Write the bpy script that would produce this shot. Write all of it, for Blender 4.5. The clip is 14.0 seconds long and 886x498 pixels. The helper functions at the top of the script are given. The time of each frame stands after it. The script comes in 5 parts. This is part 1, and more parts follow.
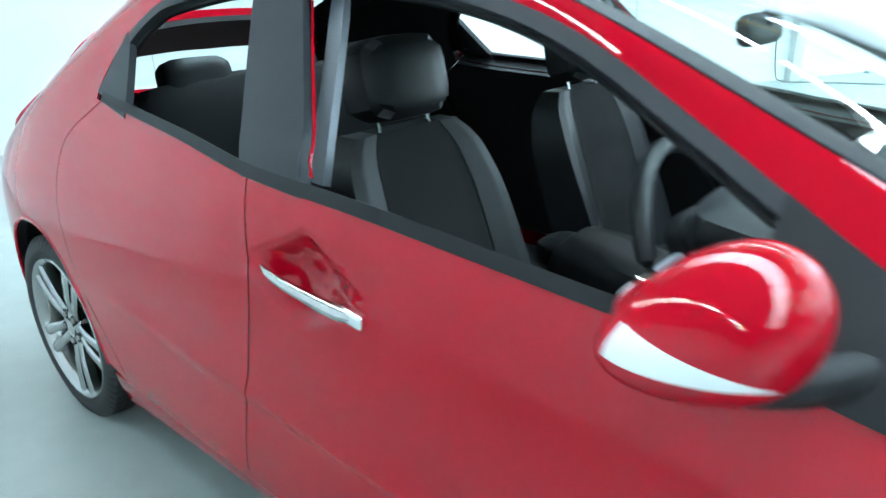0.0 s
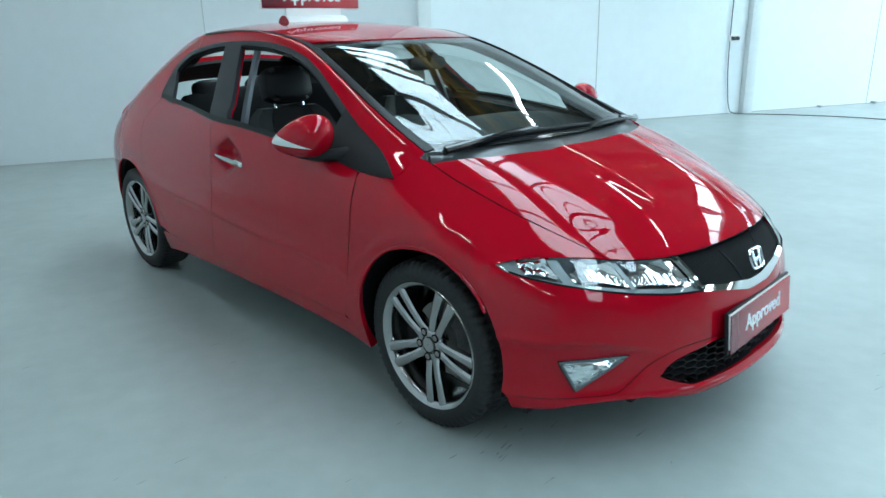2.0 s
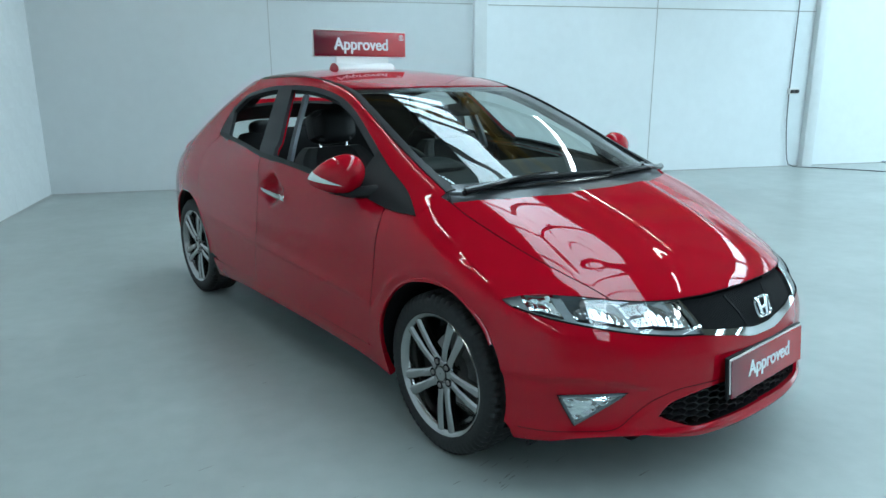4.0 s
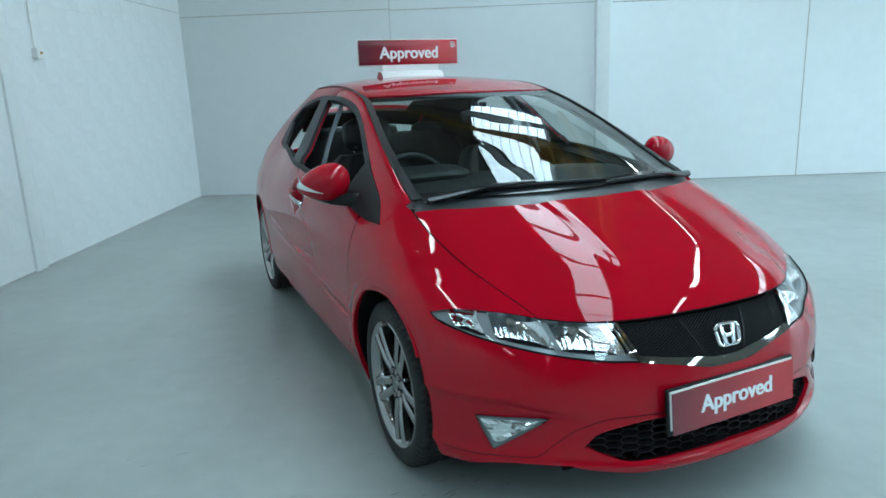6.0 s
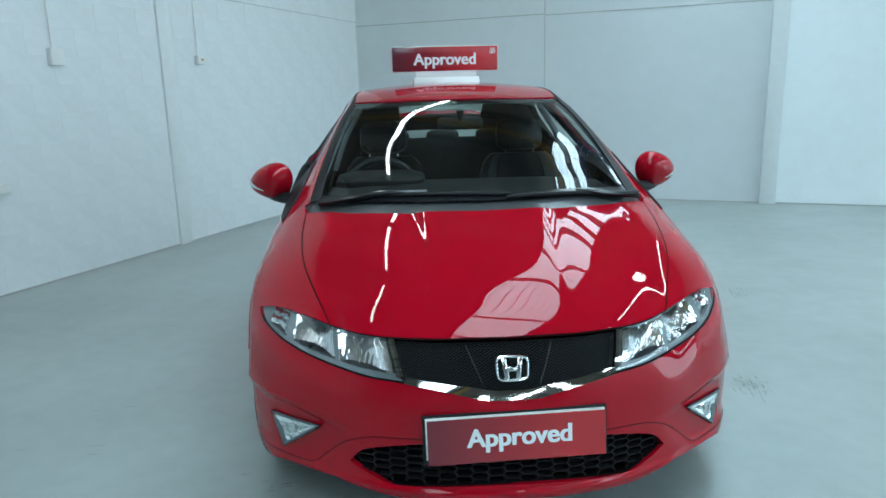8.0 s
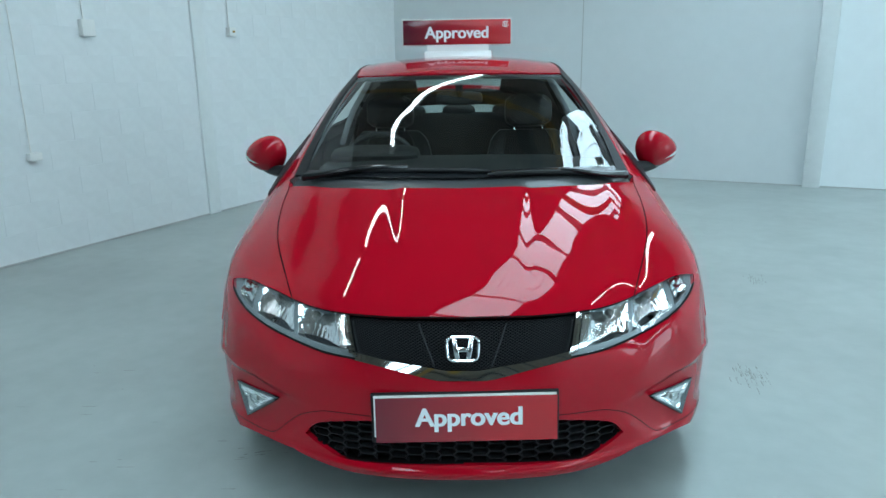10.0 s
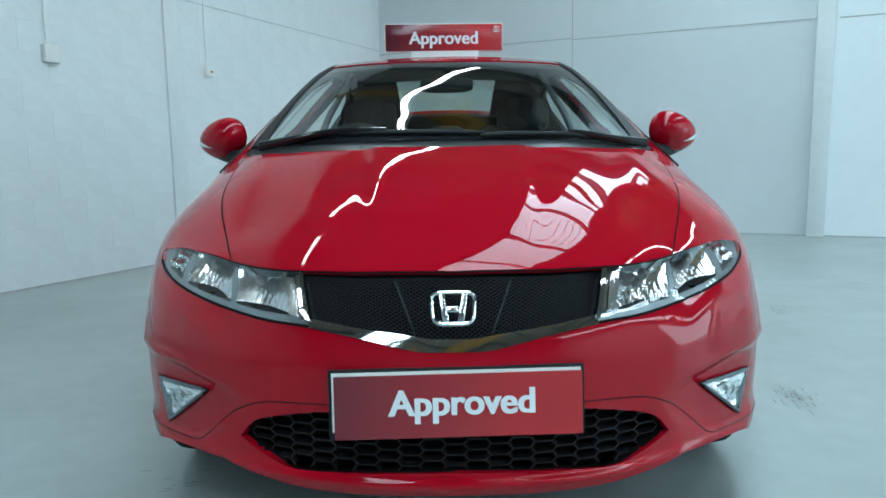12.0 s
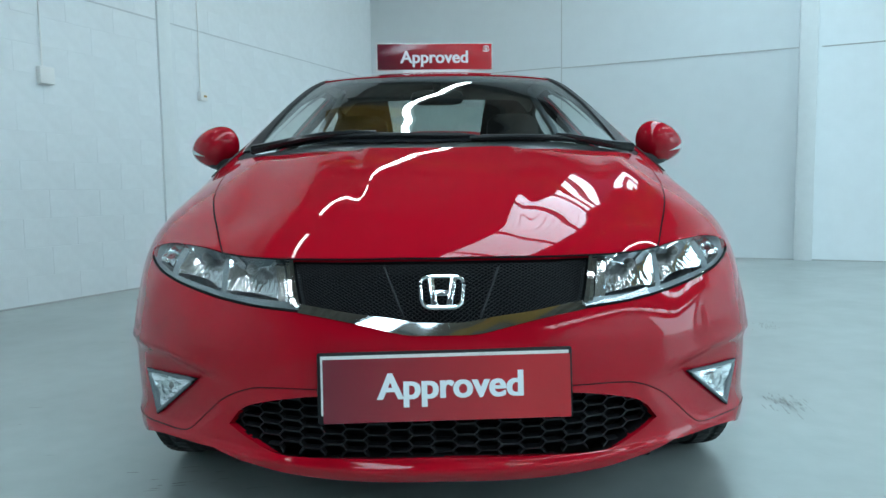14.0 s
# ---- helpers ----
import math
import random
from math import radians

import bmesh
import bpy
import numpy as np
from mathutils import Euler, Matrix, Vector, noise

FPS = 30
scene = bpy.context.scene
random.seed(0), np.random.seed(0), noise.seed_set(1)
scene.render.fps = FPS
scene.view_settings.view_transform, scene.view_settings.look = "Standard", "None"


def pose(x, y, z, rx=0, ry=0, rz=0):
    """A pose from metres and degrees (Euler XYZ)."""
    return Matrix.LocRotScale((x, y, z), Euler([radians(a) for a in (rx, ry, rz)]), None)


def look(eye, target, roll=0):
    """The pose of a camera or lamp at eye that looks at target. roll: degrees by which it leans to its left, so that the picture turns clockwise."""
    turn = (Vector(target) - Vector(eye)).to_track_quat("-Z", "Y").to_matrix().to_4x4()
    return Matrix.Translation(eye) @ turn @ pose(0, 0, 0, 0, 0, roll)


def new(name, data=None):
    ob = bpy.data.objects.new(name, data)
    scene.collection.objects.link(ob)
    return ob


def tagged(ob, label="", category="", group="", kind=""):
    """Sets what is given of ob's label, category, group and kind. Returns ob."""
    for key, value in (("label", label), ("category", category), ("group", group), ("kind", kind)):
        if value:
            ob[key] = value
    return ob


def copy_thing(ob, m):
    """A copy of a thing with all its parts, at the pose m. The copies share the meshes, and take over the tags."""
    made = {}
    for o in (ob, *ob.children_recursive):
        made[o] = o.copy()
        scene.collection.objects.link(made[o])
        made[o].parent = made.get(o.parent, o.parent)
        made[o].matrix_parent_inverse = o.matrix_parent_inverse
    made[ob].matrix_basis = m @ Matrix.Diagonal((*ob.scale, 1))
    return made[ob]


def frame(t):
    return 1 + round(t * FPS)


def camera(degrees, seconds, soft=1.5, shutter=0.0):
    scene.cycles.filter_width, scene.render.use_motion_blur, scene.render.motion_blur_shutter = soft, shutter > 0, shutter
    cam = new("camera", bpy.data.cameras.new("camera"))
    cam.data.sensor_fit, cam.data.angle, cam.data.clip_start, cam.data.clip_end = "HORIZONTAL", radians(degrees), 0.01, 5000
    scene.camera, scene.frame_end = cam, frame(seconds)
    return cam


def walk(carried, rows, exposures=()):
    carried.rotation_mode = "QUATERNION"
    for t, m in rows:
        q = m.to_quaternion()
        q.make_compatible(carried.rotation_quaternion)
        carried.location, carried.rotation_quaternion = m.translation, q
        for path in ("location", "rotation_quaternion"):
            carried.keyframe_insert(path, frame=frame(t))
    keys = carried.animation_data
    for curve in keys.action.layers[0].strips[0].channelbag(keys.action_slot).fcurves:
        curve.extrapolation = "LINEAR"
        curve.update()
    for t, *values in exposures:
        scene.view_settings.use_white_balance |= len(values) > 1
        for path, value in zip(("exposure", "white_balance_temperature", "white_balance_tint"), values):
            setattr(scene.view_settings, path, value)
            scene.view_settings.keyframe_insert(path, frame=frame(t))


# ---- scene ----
cam = camera(65.54, 14.0, soft=1.5, shutter=0.3)
# seconds, eye, target, roll
PATH = [
    (0, (-1.547, 1.285, 1.344), (-0.142, 2.512, 0.622), -1.0),
    (0.5, (-1.798, 0.654, 1.352), (-0.398, 1.922, 0.695), 1.52),
    (1, (-2.038, 0.057, 1.373), (-0.68, 1.364, 0.705), -2.19),
    (1.5, (-2.2, -0.485, 1.4), (-0.829, 0.836, 0.789), 1.31),
    (2, (-2.342, -0.806, 1.4), (-1.036, 0.581, 0.792), -1.39),
    (2.5, (-2.373, -0.983, 1.411), (-1.081, 0.453, 0.894), 0.9),
    (3, (-2.378, -1.016, 1.414), (-1.095, 0.437, 0.919), -0.35),
    (3.2, (-2.38, -1.015, 1.411), (-1.113, 0.451, 0.916), -0.26),
    (5.3, (-2.0, -1.184, 1.422), (-0.955, 0.456, 0.953), 0.16),
    (5.5, (-1.918, -1.239, 1.405), (-0.923, 0.431, 0.936), 0.43),
    (6, (-1.61, -1.415, 1.419), (-0.84, 0.37, 0.947), -2.23),
    (6.5, (-1.237, -1.533, 1.398), (-0.584, 0.289, 0.895), -0.21),
    (7, (-0.845, -1.629, 1.39), (-0.498, 0.294, 0.964), -1.25),
    (7.5, (-0.522, -1.681, 1.386), (-0.285, 0.25, 0.92), 0.57),
    (8, (-0.285, -1.738, 1.389), (-0.183, 0.211, 0.95), -1.51),
    (8.5, (-0.065, -1.741, 1.392), (-0.107, 0.205, 0.931), 0.47),
    (8.7, (-0.013, -1.759, 1.394), (-0.053, 0.184, 0.921), -0.21),
    (10.8, (-0.007, -1.584, 1.363), (-0.047, 0.35, 0.856), -1.19),
    (11, (-0.034, -1.519, 1.349), (-0.041, 0.419, 0.858), -0.86),
    (11.5, (-0.031, -1.378, 1.188), (-0.056, 0.585, 0.81), -0.03),
    (12, (-0.013, -1.32, 0.934), (-0.022, 0.662, 0.669), -0.88),
    (12.5, (-0.016, -1.332, 0.843), (-0.027, 0.662, 0.681), -0.53),
    (13, (-0.011, -1.34, 0.831), (-0.019, 0.653, 0.664), -0.82),
    (13.5, (-0.005, -1.349, 0.832), (0.009, 0.643, 0.653), -0.56),
    (14, (-0.008, -1.351, 0.833), (0.008, 0.642, 0.664), -0.8),
]
EXPOSURES = [(0.0, 1.15), (0.5, 0.73), (1.0, 0.3), (1.5, 0.06), (2.0, -0.12), (2.5, -0.23), (3.0, -0.31), (5.5, -0.31), (7.5, -0.41), (11.0, -0.37), (14.0, -0.35)]
walk(cam, [(t, look(eye, target, roll)) for t, eye, target, roll in PATH], EXPOSURES)

# ---- light ----
ROOM = pose(0, 0, 0, 0, 0, -24.75)  # the hall stands turned to the car
LEFT, BACK, RIGHT, FRONT, CEIL = -4.42, 7.43, 14.5, -15.98, 5.0
LIT = -9.5  # the rooflights run from here to the back wall
# the strips at 7.4 and 12.7 are unseen, added to brighten the right side
ROOFLIGHTS = ((0.5, 1.3, 41.0), (7.4, 1.3, 60.0), (12.7, 2.0, 44.0))  # middle, width and watts a square metre of the translucent strips along the roof
GATE = (3.0, 7.0, 4.4)  # an unseen gate assumed in the right wall, to brighten the hall: its sides and height

world = bpy.data.worlds.new("sky")
scene.world = world
world.use_nodes = True
wn = world.node_tree.nodes
sky = wn.new("ShaderNodeTexSky")
sky.sky_type, sky.sun_disc, sky.sun_elevation, sky.sun_rotation = "NISHITA", False, radians(40), radians(150)
wn["Background"].inputs["Strength"].default_value = 0.1
world.node_tree.links.new(sky.outputs["Color"], wn["Background"].inputs["Color"])


def area_lamp(name, m, wide, long, power, colour):
    data = bpy.data.lights.new(name, "AREA")
    data.shape, data.size, data.size_y, data.energy, data.color = "RECTANGLE", wide, long, power, colour
    ob = new(name, data)
    ob.matrix_basis = m
    return ob


DAY = (0.61, 0.865, 1.0)
for u, w, watts in ROOFLIGHTS:
    area_lamp("rooflight_and_fill", ROOM @ pose(u, (LIT + BACK - 0.5) / 2, CEIL + 0.16), w, BACK - LIT - 0.7, watts * w * (BACK - LIT - 0.7), DAY)
# lamp of the assumed gate, added to light the back wall
area_lamp("assumed_gate_light", ROOM @ pose(RIGHT + 0.3, (GATE[0] + GATE[1]) / 2, GATE[2] / 2, 90, 0, 90), GATE[1] - GATE[0], GATE[2], 340, DAY)

# ---- materials ----
def material(name, colour, rough=0.5, metal=0.0, coat=0.0, grain=0.0, scale=20.0, bump=0.0, bump_scale=60.0, spec=0.5, stain=0.0, stain_scale=1.2, rough_vary=0.0):
    """A surface with its colour varied at two scales, and fine relief."""
    m = bpy.data.materials.new(name)
    m.use_nodes = True
    n, l = m.node_tree.nodes, m.node_tree.links
    b = n["Principled BSDF"]
    b.inputs["Base Color"].default_value = (*colour, 1)
    b.inputs["Roughness"].default_value, b.inputs["Metallic"].default_value = rough, metal
    b.inputs["Coat Weight"].default_value, b.inputs["Coat Roughness"].default_value = coat, 0.015
    b.inputs["Specular IOR Level"].default_value = spec
    where = n.new("ShaderNodeTexCoord").outputs["Object"]

    def noise_at(size, detail=4.0):
        t = n.new("ShaderNodeTexNoise")
        t.inputs["Scale"].default_value, t.inputs["Detail"].default_value = size, detail
        l.new(where, t.inputs["Vector"])
        return t.outputs["Fac"]

    if grain or stain:
        colour_in = None
        for amount, size in ((grain, scale), (stain, stain_scale)):
            if not amount:
                continue
            ramp = n.new("ShaderNodeMapRange")
            ramp.inputs["From Min"].default_value, ramp.inputs["From Max"].default_value = 0.3, 0.7
            ramp.inputs["To Min"].default_value, ramp.inputs["To Max"].default_value = 1 - amount, 1 + amount * 0.5
            l.new(noise_at(size), ramp.inputs["Value"])
            mix = n.new("ShaderNodeVectorMath")
            mix.operation = "SCALE"
            if colour_in is None:
                mix.inputs[0].default_value = colour
            else:
                l.new(colour_in, mix.inputs[0])
            l.new(ramp.outputs["Result"], mix.inputs["Scale"])
            colour_in = mix.outputs["Vector"]
        l.new(colour_in, b.inputs["Base Color"])
    if rough_vary:
        ramp = n.new("ShaderNodeMapRange")
        ramp.inputs["To Min"].default_value, ramp.inputs["To Max"].default_value = rough - rough_vary, rough + rough_vary
        ramp.inputs["From Min"].default_value, ramp.inputs["From Max"].default_value = 0.3, 0.7
        l.new(noise_at(3.0, 6.0), ramp.inputs["Value"])
        l.new(ramp.outputs["Result"], b.inputs["Roughness"])
    if bump:
        node = n.new("ShaderNodeBump")
        node.inputs["Strength"].default_value, node.inputs["Distance"].default_value = 1.0, bump
        l.new(noise_at(bump_scale), node.inputs["Height"])
        l.new(node.outputs["Normal"], b.inputs["Normal"])
    return m


def glass_material(name, tint, rough=0.0):
    m = bpy.data.materials.new(name)
    m.use_nodes = True
    n, l = m.node_tree.nodes, m.node_tree.links
    n.remove(n["Principled BSDF"])
    clear, shine, mix, facing = (n.new(k) for k in ("ShaderNodeBsdfTransparent", "ShaderNodeBsdfGlossy", "ShaderNodeMixShader", "ShaderNodeLayerWeight"))
    clear.inputs["Color"].default_value = (*tint, 1)
    shine.inputs["Roughness"].default_value = rough
    facing.inputs["Blend"].default_value = 0.5
    power, amount = n.new("ShaderNodeMath"), n.new("ShaderNodeMath")
    power.operation, power.inputs[1].default_value = "POWER", 5.0
    amount.operation, amount.inputs[1].default_value, amount.inputs[2].default_value = "MULTIPLY_ADD", 0.9, 0.085
    l.new(facing.outputs["Facing"], power.inputs[0])
    l.new(power.outputs[0], amount.inputs[0])
    l.new(amount.outputs[0], mix.inputs["Fac"])
    l.new(clear.outputs["BSDF"], mix.inputs[1])
    l.new(shine.outputs["BSDF"], mix.inputs[2])
    l.new(mix.outputs["Shader"], n["Material Output"].inputs["Surface"])
    return m


RED = material("red_paint", (0.385, 0.002, 0.012), 0.6, coat=1.0, grain=0.04, scale=900, spec=0.0)
RED.node_tree.nodes["Principled BSDF"].inputs["Coat IOR"].default_value = 1.4
RED_BOARD = material("red_board", (0.42, 0.012, 0.03), 0.3)
NET = material("black_net", (0.016, 0.016, 0.018), 0.5, grain=0.1, scale=200, spec=0.22)
BLACK = material("black_plastic", (0.010, 0.0105, 0.012), 0.5, spec=0.25, grain=0.15, scale=300, bump=0.0002, bump_scale=800)
COWL = material("scuttle_plastic", (0.05, 0.053, 0.056), 0.3, grain=0.15, scale=200)
GLOSS_BLACK = material("gloss_black", (0.012, 0.013, 0.015), 0.15, grain=0.1, scale=60)
PILLAR_BLACK = material("pillar_film", (0.020, 0.022, 0.026), 0.45, spec=0.3, grain=0.08, scale=200)
DARK = material("dark_void", (0.006, 0.006, 0.007), 0.8, spec=0.1)
RUBBER = material("tyre_rubber", (0.022, 0.0225, 0.0235), 0.7, spec=0.35, grain=0.25, scale=90, bump=0.0003, bump_scale=300)
ALLOY = material("alloy", (0.40, 0.40, 0.395), 0.17, metal=1.0, grain=0.06, scale=150, rough_vary=0.05)
STEEL = material("brake_steel", (0.30, 0.29, 0.28), 0.4, metal=0.9, grain=0.2, scale=80)
CHROME = material("chrome", (0.82, 0.83, 0.84), 0.06, metal=1.0)
DARK_CHROME = material("smoked_chrome", (0.46, 0.46, 0.455), 0.06, metal=1.0)
SILVER = material("lamp_reflector", (0.92, 0.94, 0.96), 0.14, metal=1.0)
LAMP_GREY = material("lamp_housing", (0.10, 0.12, 0.135), 0.35, metal=0.2)
LAMP_TRIM = material("lamp_trim", (0.24, 0.27, 0.285), 0.3, metal=0.4)
WHITE_PLASTIC = material("white_plastic", (0.78, 0.78, 0.76), 0.35)
WHITE_LENS = material("white_lens", (0.78, 0.80, 0.80), 0.12, coat=0.6)
LETTER = material("white_vinyl", (0.82, 0.83, 0.85), 0.4)
SEAT = material("seat_cloth", (0.0045, 0.005, 0.0065), 0.85, grain=0.3, scale=250, bump=0.0006, bump_scale=500)
LEATHER = material("seat_leather", (0.007, 0.008, 0.010), 0.5, grain=0.2, scale=120, bump=0.0004, bump_scale=400)
TRIM = material("grey_trim", (0.38, 0.41, 0.45), 0.6, grain=0.08, scale=200)
HEADLINER = material("headliner", (0.26, 0.27, 0.28), 0.9, grain=0.1, scale=400)
CARPET = material("carpet", (0.014, 0.014, 0.015), 0.95, grain=0.3, scale=300)
GLASS = glass_material("window_glass", (0.86, 0.93, 0.90))
SCREEN = glass_material("windscreen_glass", (0.68, 0.77, 0.74))
LENS = glass_material("lamp_lens", (0.96, 0.98, 0.98))
FLOOR = material("floor_paint", (0.36, 0.40, 0.385), 0.33, grain=0.06, scale=9, stain=0.14, stain_scale=0.7, bump=0.0003, bump_scale=45, rough_vary=0.04)
SCUFF = material("floor_scuff", (0.285, 0.30, 0.28), 0.5, grain=0.4, scale=40)
WALL = material("white_wall", (0.76, 0.79, 0.79), 0.6, grain=0.03, scale=12, stain=0.05, stain_scale=0.5, bump=0.0008, bump_scale=70)
BLOCK = material("white_block", (0.76, 0.79, 0.80), 0.55, grain=0.03, scale=15, stain=0.04, stain_scale=0.6, bump=0.0015, bump_scale=110)
# paler copy of the panel colour, carrying the stronger light on the right
PANEL_BRIGHT = material("white_panel_bright", (0.84, 0.885, 0.90), 0.45, grain=0.02, scale=8, stain=0.04, stain_scale=0.4)
PANEL = material("white_panel", (0.66, 0.695, 0.705), 0.5, grain=0.02, scale=8, stain=0.05, stain_scale=0.4)
LEDGE = material("wall_ledge", (0.56, 0.58, 0.59), 0.6)
JOINT = material("panel_joint", (0.44, 0.45, 0.44), 0.7)
ROOF_SHEET = material("roof_sheet", (0.21, 0.185, 0.155), 0.6, grain=0.2, scale=6)
PURLIN = material("purlin_steel", (0.10, 0.10, 0.10), 0.5)
YELLOW = material("yellow_steel", (0.42, 0.24, 0.045), 0.45, grain=0.1, scale=12)
CABLE = material("cable", (0.05, 0.05, 0.055), 0.5)

# ---- mesh helpers ----
def mesh_of(name, verts, faces, mat, smooth=False):
    me = bpy.data.meshes.new(name)
    me.from_pydata([tuple(v) for v in verts], [], faces)
    me.materials.append(mat)
    if smooth:
        me.shade_smooth()
    me.update()
    return me


def part(name, bm, mat, parent=None, label="", smooth=True):
    """Links a bmesh, or a mesh, as one object under a thing or a part."""
    if isinstance(bm, bmesh.types.BMesh):
        me = bpy.data.meshes.new(name)
        bm.to_mesh(me)
        bm.free()
        me.materials.append(mat)
        if smooth:
            me.shade_smooth()
            me.set_sharp_from_angle(angle=radians(38))
    else:
        me = bm
    ob = new(name, me)
    if parent is not None:
        ob.parent = parent
        ob.matrix_parent_inverse = Matrix.Identity(4)
    return tagged(ob, label)


def boxes(*list_of):
    """One bmesh of boxes, each (x0, y0, z0, x1, y1, z1)."""
    bm = bmesh.new()
    for x0, y0, z0, x1, y1, z1 in list_of:
        bmesh.ops.create_cube(bm, size=1, matrix=Matrix.Translation(((x0 + x1) / 2, (y0 + y1) / 2, (z0 + z1) / 2)) @ Matrix.Diagonal((x1 - x0, y1 - y0, z1 - z0, 1)))
    return bm


def bevelled(bm, width, segments=2):
    bmesh.ops.bevel(bm, geom=bm.edges[:], offset=width, segments=segments, profile=0.5, affect="EDGES", clamp_overlap=True)
    return bm


def tube(points, radius, sides=8, closed=False):
    """A bmesh pipe along points; radius a number or one for each point."""
    bm, rings = bmesh.new(), []
    pts = [Vector(p) for p in points]
    radii = radius if isinstance(radius, (list, tuple)) else [radius] * len(pts)
    up = Vector((0, 0, 1))
    for i, p in enumerate(pts):
        ahead = (pts[(i + 1) % len(pts)] - pts[i - 1]) if closed else (pts[min(i + 1, len(pts) - 1)] - pts[max(i - 1, 0)])
        ahead.normalize()
        up = Vector((1, 0, 0)) if abs(ahead.z) > 0.9 and not closed else Vector((0, 0, 1))
        side = ahead.cross(up)
        if side.length < 1e-3:
            side = ahead.cross(Vector((1, 0, 0)))
        side.normalize()
        top = side.cross(ahead)
        rings.append([bm.verts.new(p + radii[i] * (math.cos(a) * side + math.sin(a) * top)) for a in (2 * math.pi * k / sides for k in range(sides))])
    for i in range(len(rings) if closed else len(rings) - 1):
        a, b = rings[i], rings[(i + 1) % len(rings)]
        for k in range(sides):
            bm.faces.new((a[k], a[(k + 1) % sides], b[(k + 1) % sides], b[k]))
    if not closed:
        bm.faces.new(rings[0][::-1])
        bm.faces.new(rings[-1])
    bmesh.ops.recalc_face_normals(bm, faces=bm.faces[:])
    return bm


def lettering(text, size, mat, m, parent, name="lettering", depth=0.0006, bold=0.0):
    """Words in the built-in font, as a mesh, centred at m."""
    cu = bpy.data.curves.new(name, "FONT")
    cu.body, cu.size, cu.align_x, cu.align_y, cu.extrude, cu.offset = text, size, "CENTER", "CENTER", depth, min(bold, size * 0.017)
    ob = bpy.data.objects.new(name, cu)
    one = bpy.data.meshes.new_from_object(ob)
    bpy.data.objects.remove(ob)
    bm = bmesh.new()
    for dx, dz in ((-bold, 0.0), (0.0, 0.0002), (bold, 0.0004)):  # three layers side by side make the strokes heavier
        one.transform(Matrix.Translation((dx, 0, dz)))
        bm.from_mesh(one)
        one.transform(Matrix.Translation((-dx, 0, -dz)))
    me = bpy.data.meshes.new(name)
    bm.to_mesh(me)
    bm.free()
    me.materials.append(mat)
    made = new(name, me)
    made.parent = parent
    made.matrix_basis = m
    return made


def in_room(ob, kind="structure", label="", category=""):
    ob.matrix_basis = ROOM @ ob.matrix_basis
    return tagged(ob, label, category, kind=kind)


# ---- the hall ----
floor = in_room(part("floor", boxes((LEFT - 0.3, FRONT - 0.3, -0.2, RIGHT + 0.9, BACK + 0.3, 0)), FLOOR, smooth=False), label="pale grey-green painted concrete floor with scuffs", category="floor")
wall_left = in_room(part("wall_left", boxes((LEFT - 0.25, FRONT - 0.25, 0, LEFT - 0.0014, BACK + 0.25, CEIL)), BLOCK, smooth=False), label="white painted blockwork wall", category="wall")
# the brightness step at the pillar is put into the two wall colours
wall_back = in_room(part("wall_back", boxes((LEFT - 0.02, BACK, 0, 1.07, BACK + 0.25, CEIL)), PANEL, smooth=False), label="white painted panel wall with thin joints, its weaker light put into the colour", category="wall")
wall_back_2 = in_room(part("wall_back_2", boxes((1.07, BACK, 0, RIGHT + 0.25, BACK + 0.25, CEIL)), PANEL_BRIGHT, smooth=False), label="white wall beyond the cased pillar, its stronger light put into the colour", category="wall")
wall_right = in_room(part("wall_right", boxes((RIGHT, FRONT, 0, RIGHT + 0.25, GATE[0], CEIL), (RIGHT, GATE[1], 0, RIGHT + 0.25, BACK, CEIL), (RIGHT, GATE[0], GATE[2], RIGHT + 0.25, GATE[1], CEIL)), WALL, smooth=False), label="white painted wall", category="wall")
wall_front = in_room(part("wall_front", boxes((LEFT - 0.02, FRONT - 0.25, 0, RIGHT + 0.25, FRONT, CEIL)), WALL, smooth=False), label="white painted wall", category="wall")


def roof_bmesh():
    """Profiled sheets between the rooflight strips."""
    edges, lo = [], LEFT - 0.25
    for u, w, _ in ROOFLIGHTS:
        edges.append((lo, u - w / 2))
        lo = u + w / 2
    edges.append((lo, RIGHT + 0.25))
    bm = bmesh.new()
    for a, b in edges:
        n = max(2, round((b - a) / 0.085))
        n += n % 2
        low, high = [], []
        for i in range(n + 1):
            u, z = a + (b - a) * i / n, CEIL + (0.05 if (i // 2) % 2 else 0.0)
            low.append(bm.verts.new((u, FRONT - 0.25, z)))
            high.append(bm.verts.new((u, BACK + 0.25, z)))
        for i in range(n):
            bm.faces.new((low[i], high[i], high[i + 1], low[i + 1]))
        top = [bm.verts.new((u, v, CEIL + 0.2)) for u, v in ((a, FRONT - 0.25), (b, FRONT - 0.25), (b, BACK + 0.25), (a, BACK + 0.25))]
        bm.faces.new(top)
    for u, w, _ in ROOFLIGHTS:
        ends = [bm.verts.new(p) for p in ((u - w / 2, FRONT - 0.25, CEIL + 0.03), (u + w / 2, FRONT - 0.25, CEIL + 0.03), (u + w / 2, LIT, CEIL + 0.03), (u - w / 2, LIT, CEIL + 0.03))]
        bm.faces.new(ends)
        ends = [bm.verts.new(p) for p in ((u - w / 2, BACK - 0.5, CEIL + 0.03), (u + w / 2, BACK - 0.5, CEIL + 0.03), (u + w / 2, BACK + 0.25, CEIL + 0.03), (u - w / 2, BACK + 0.25, CEIL + 0.03))]
        bm.faces.new(ends)
    return bm


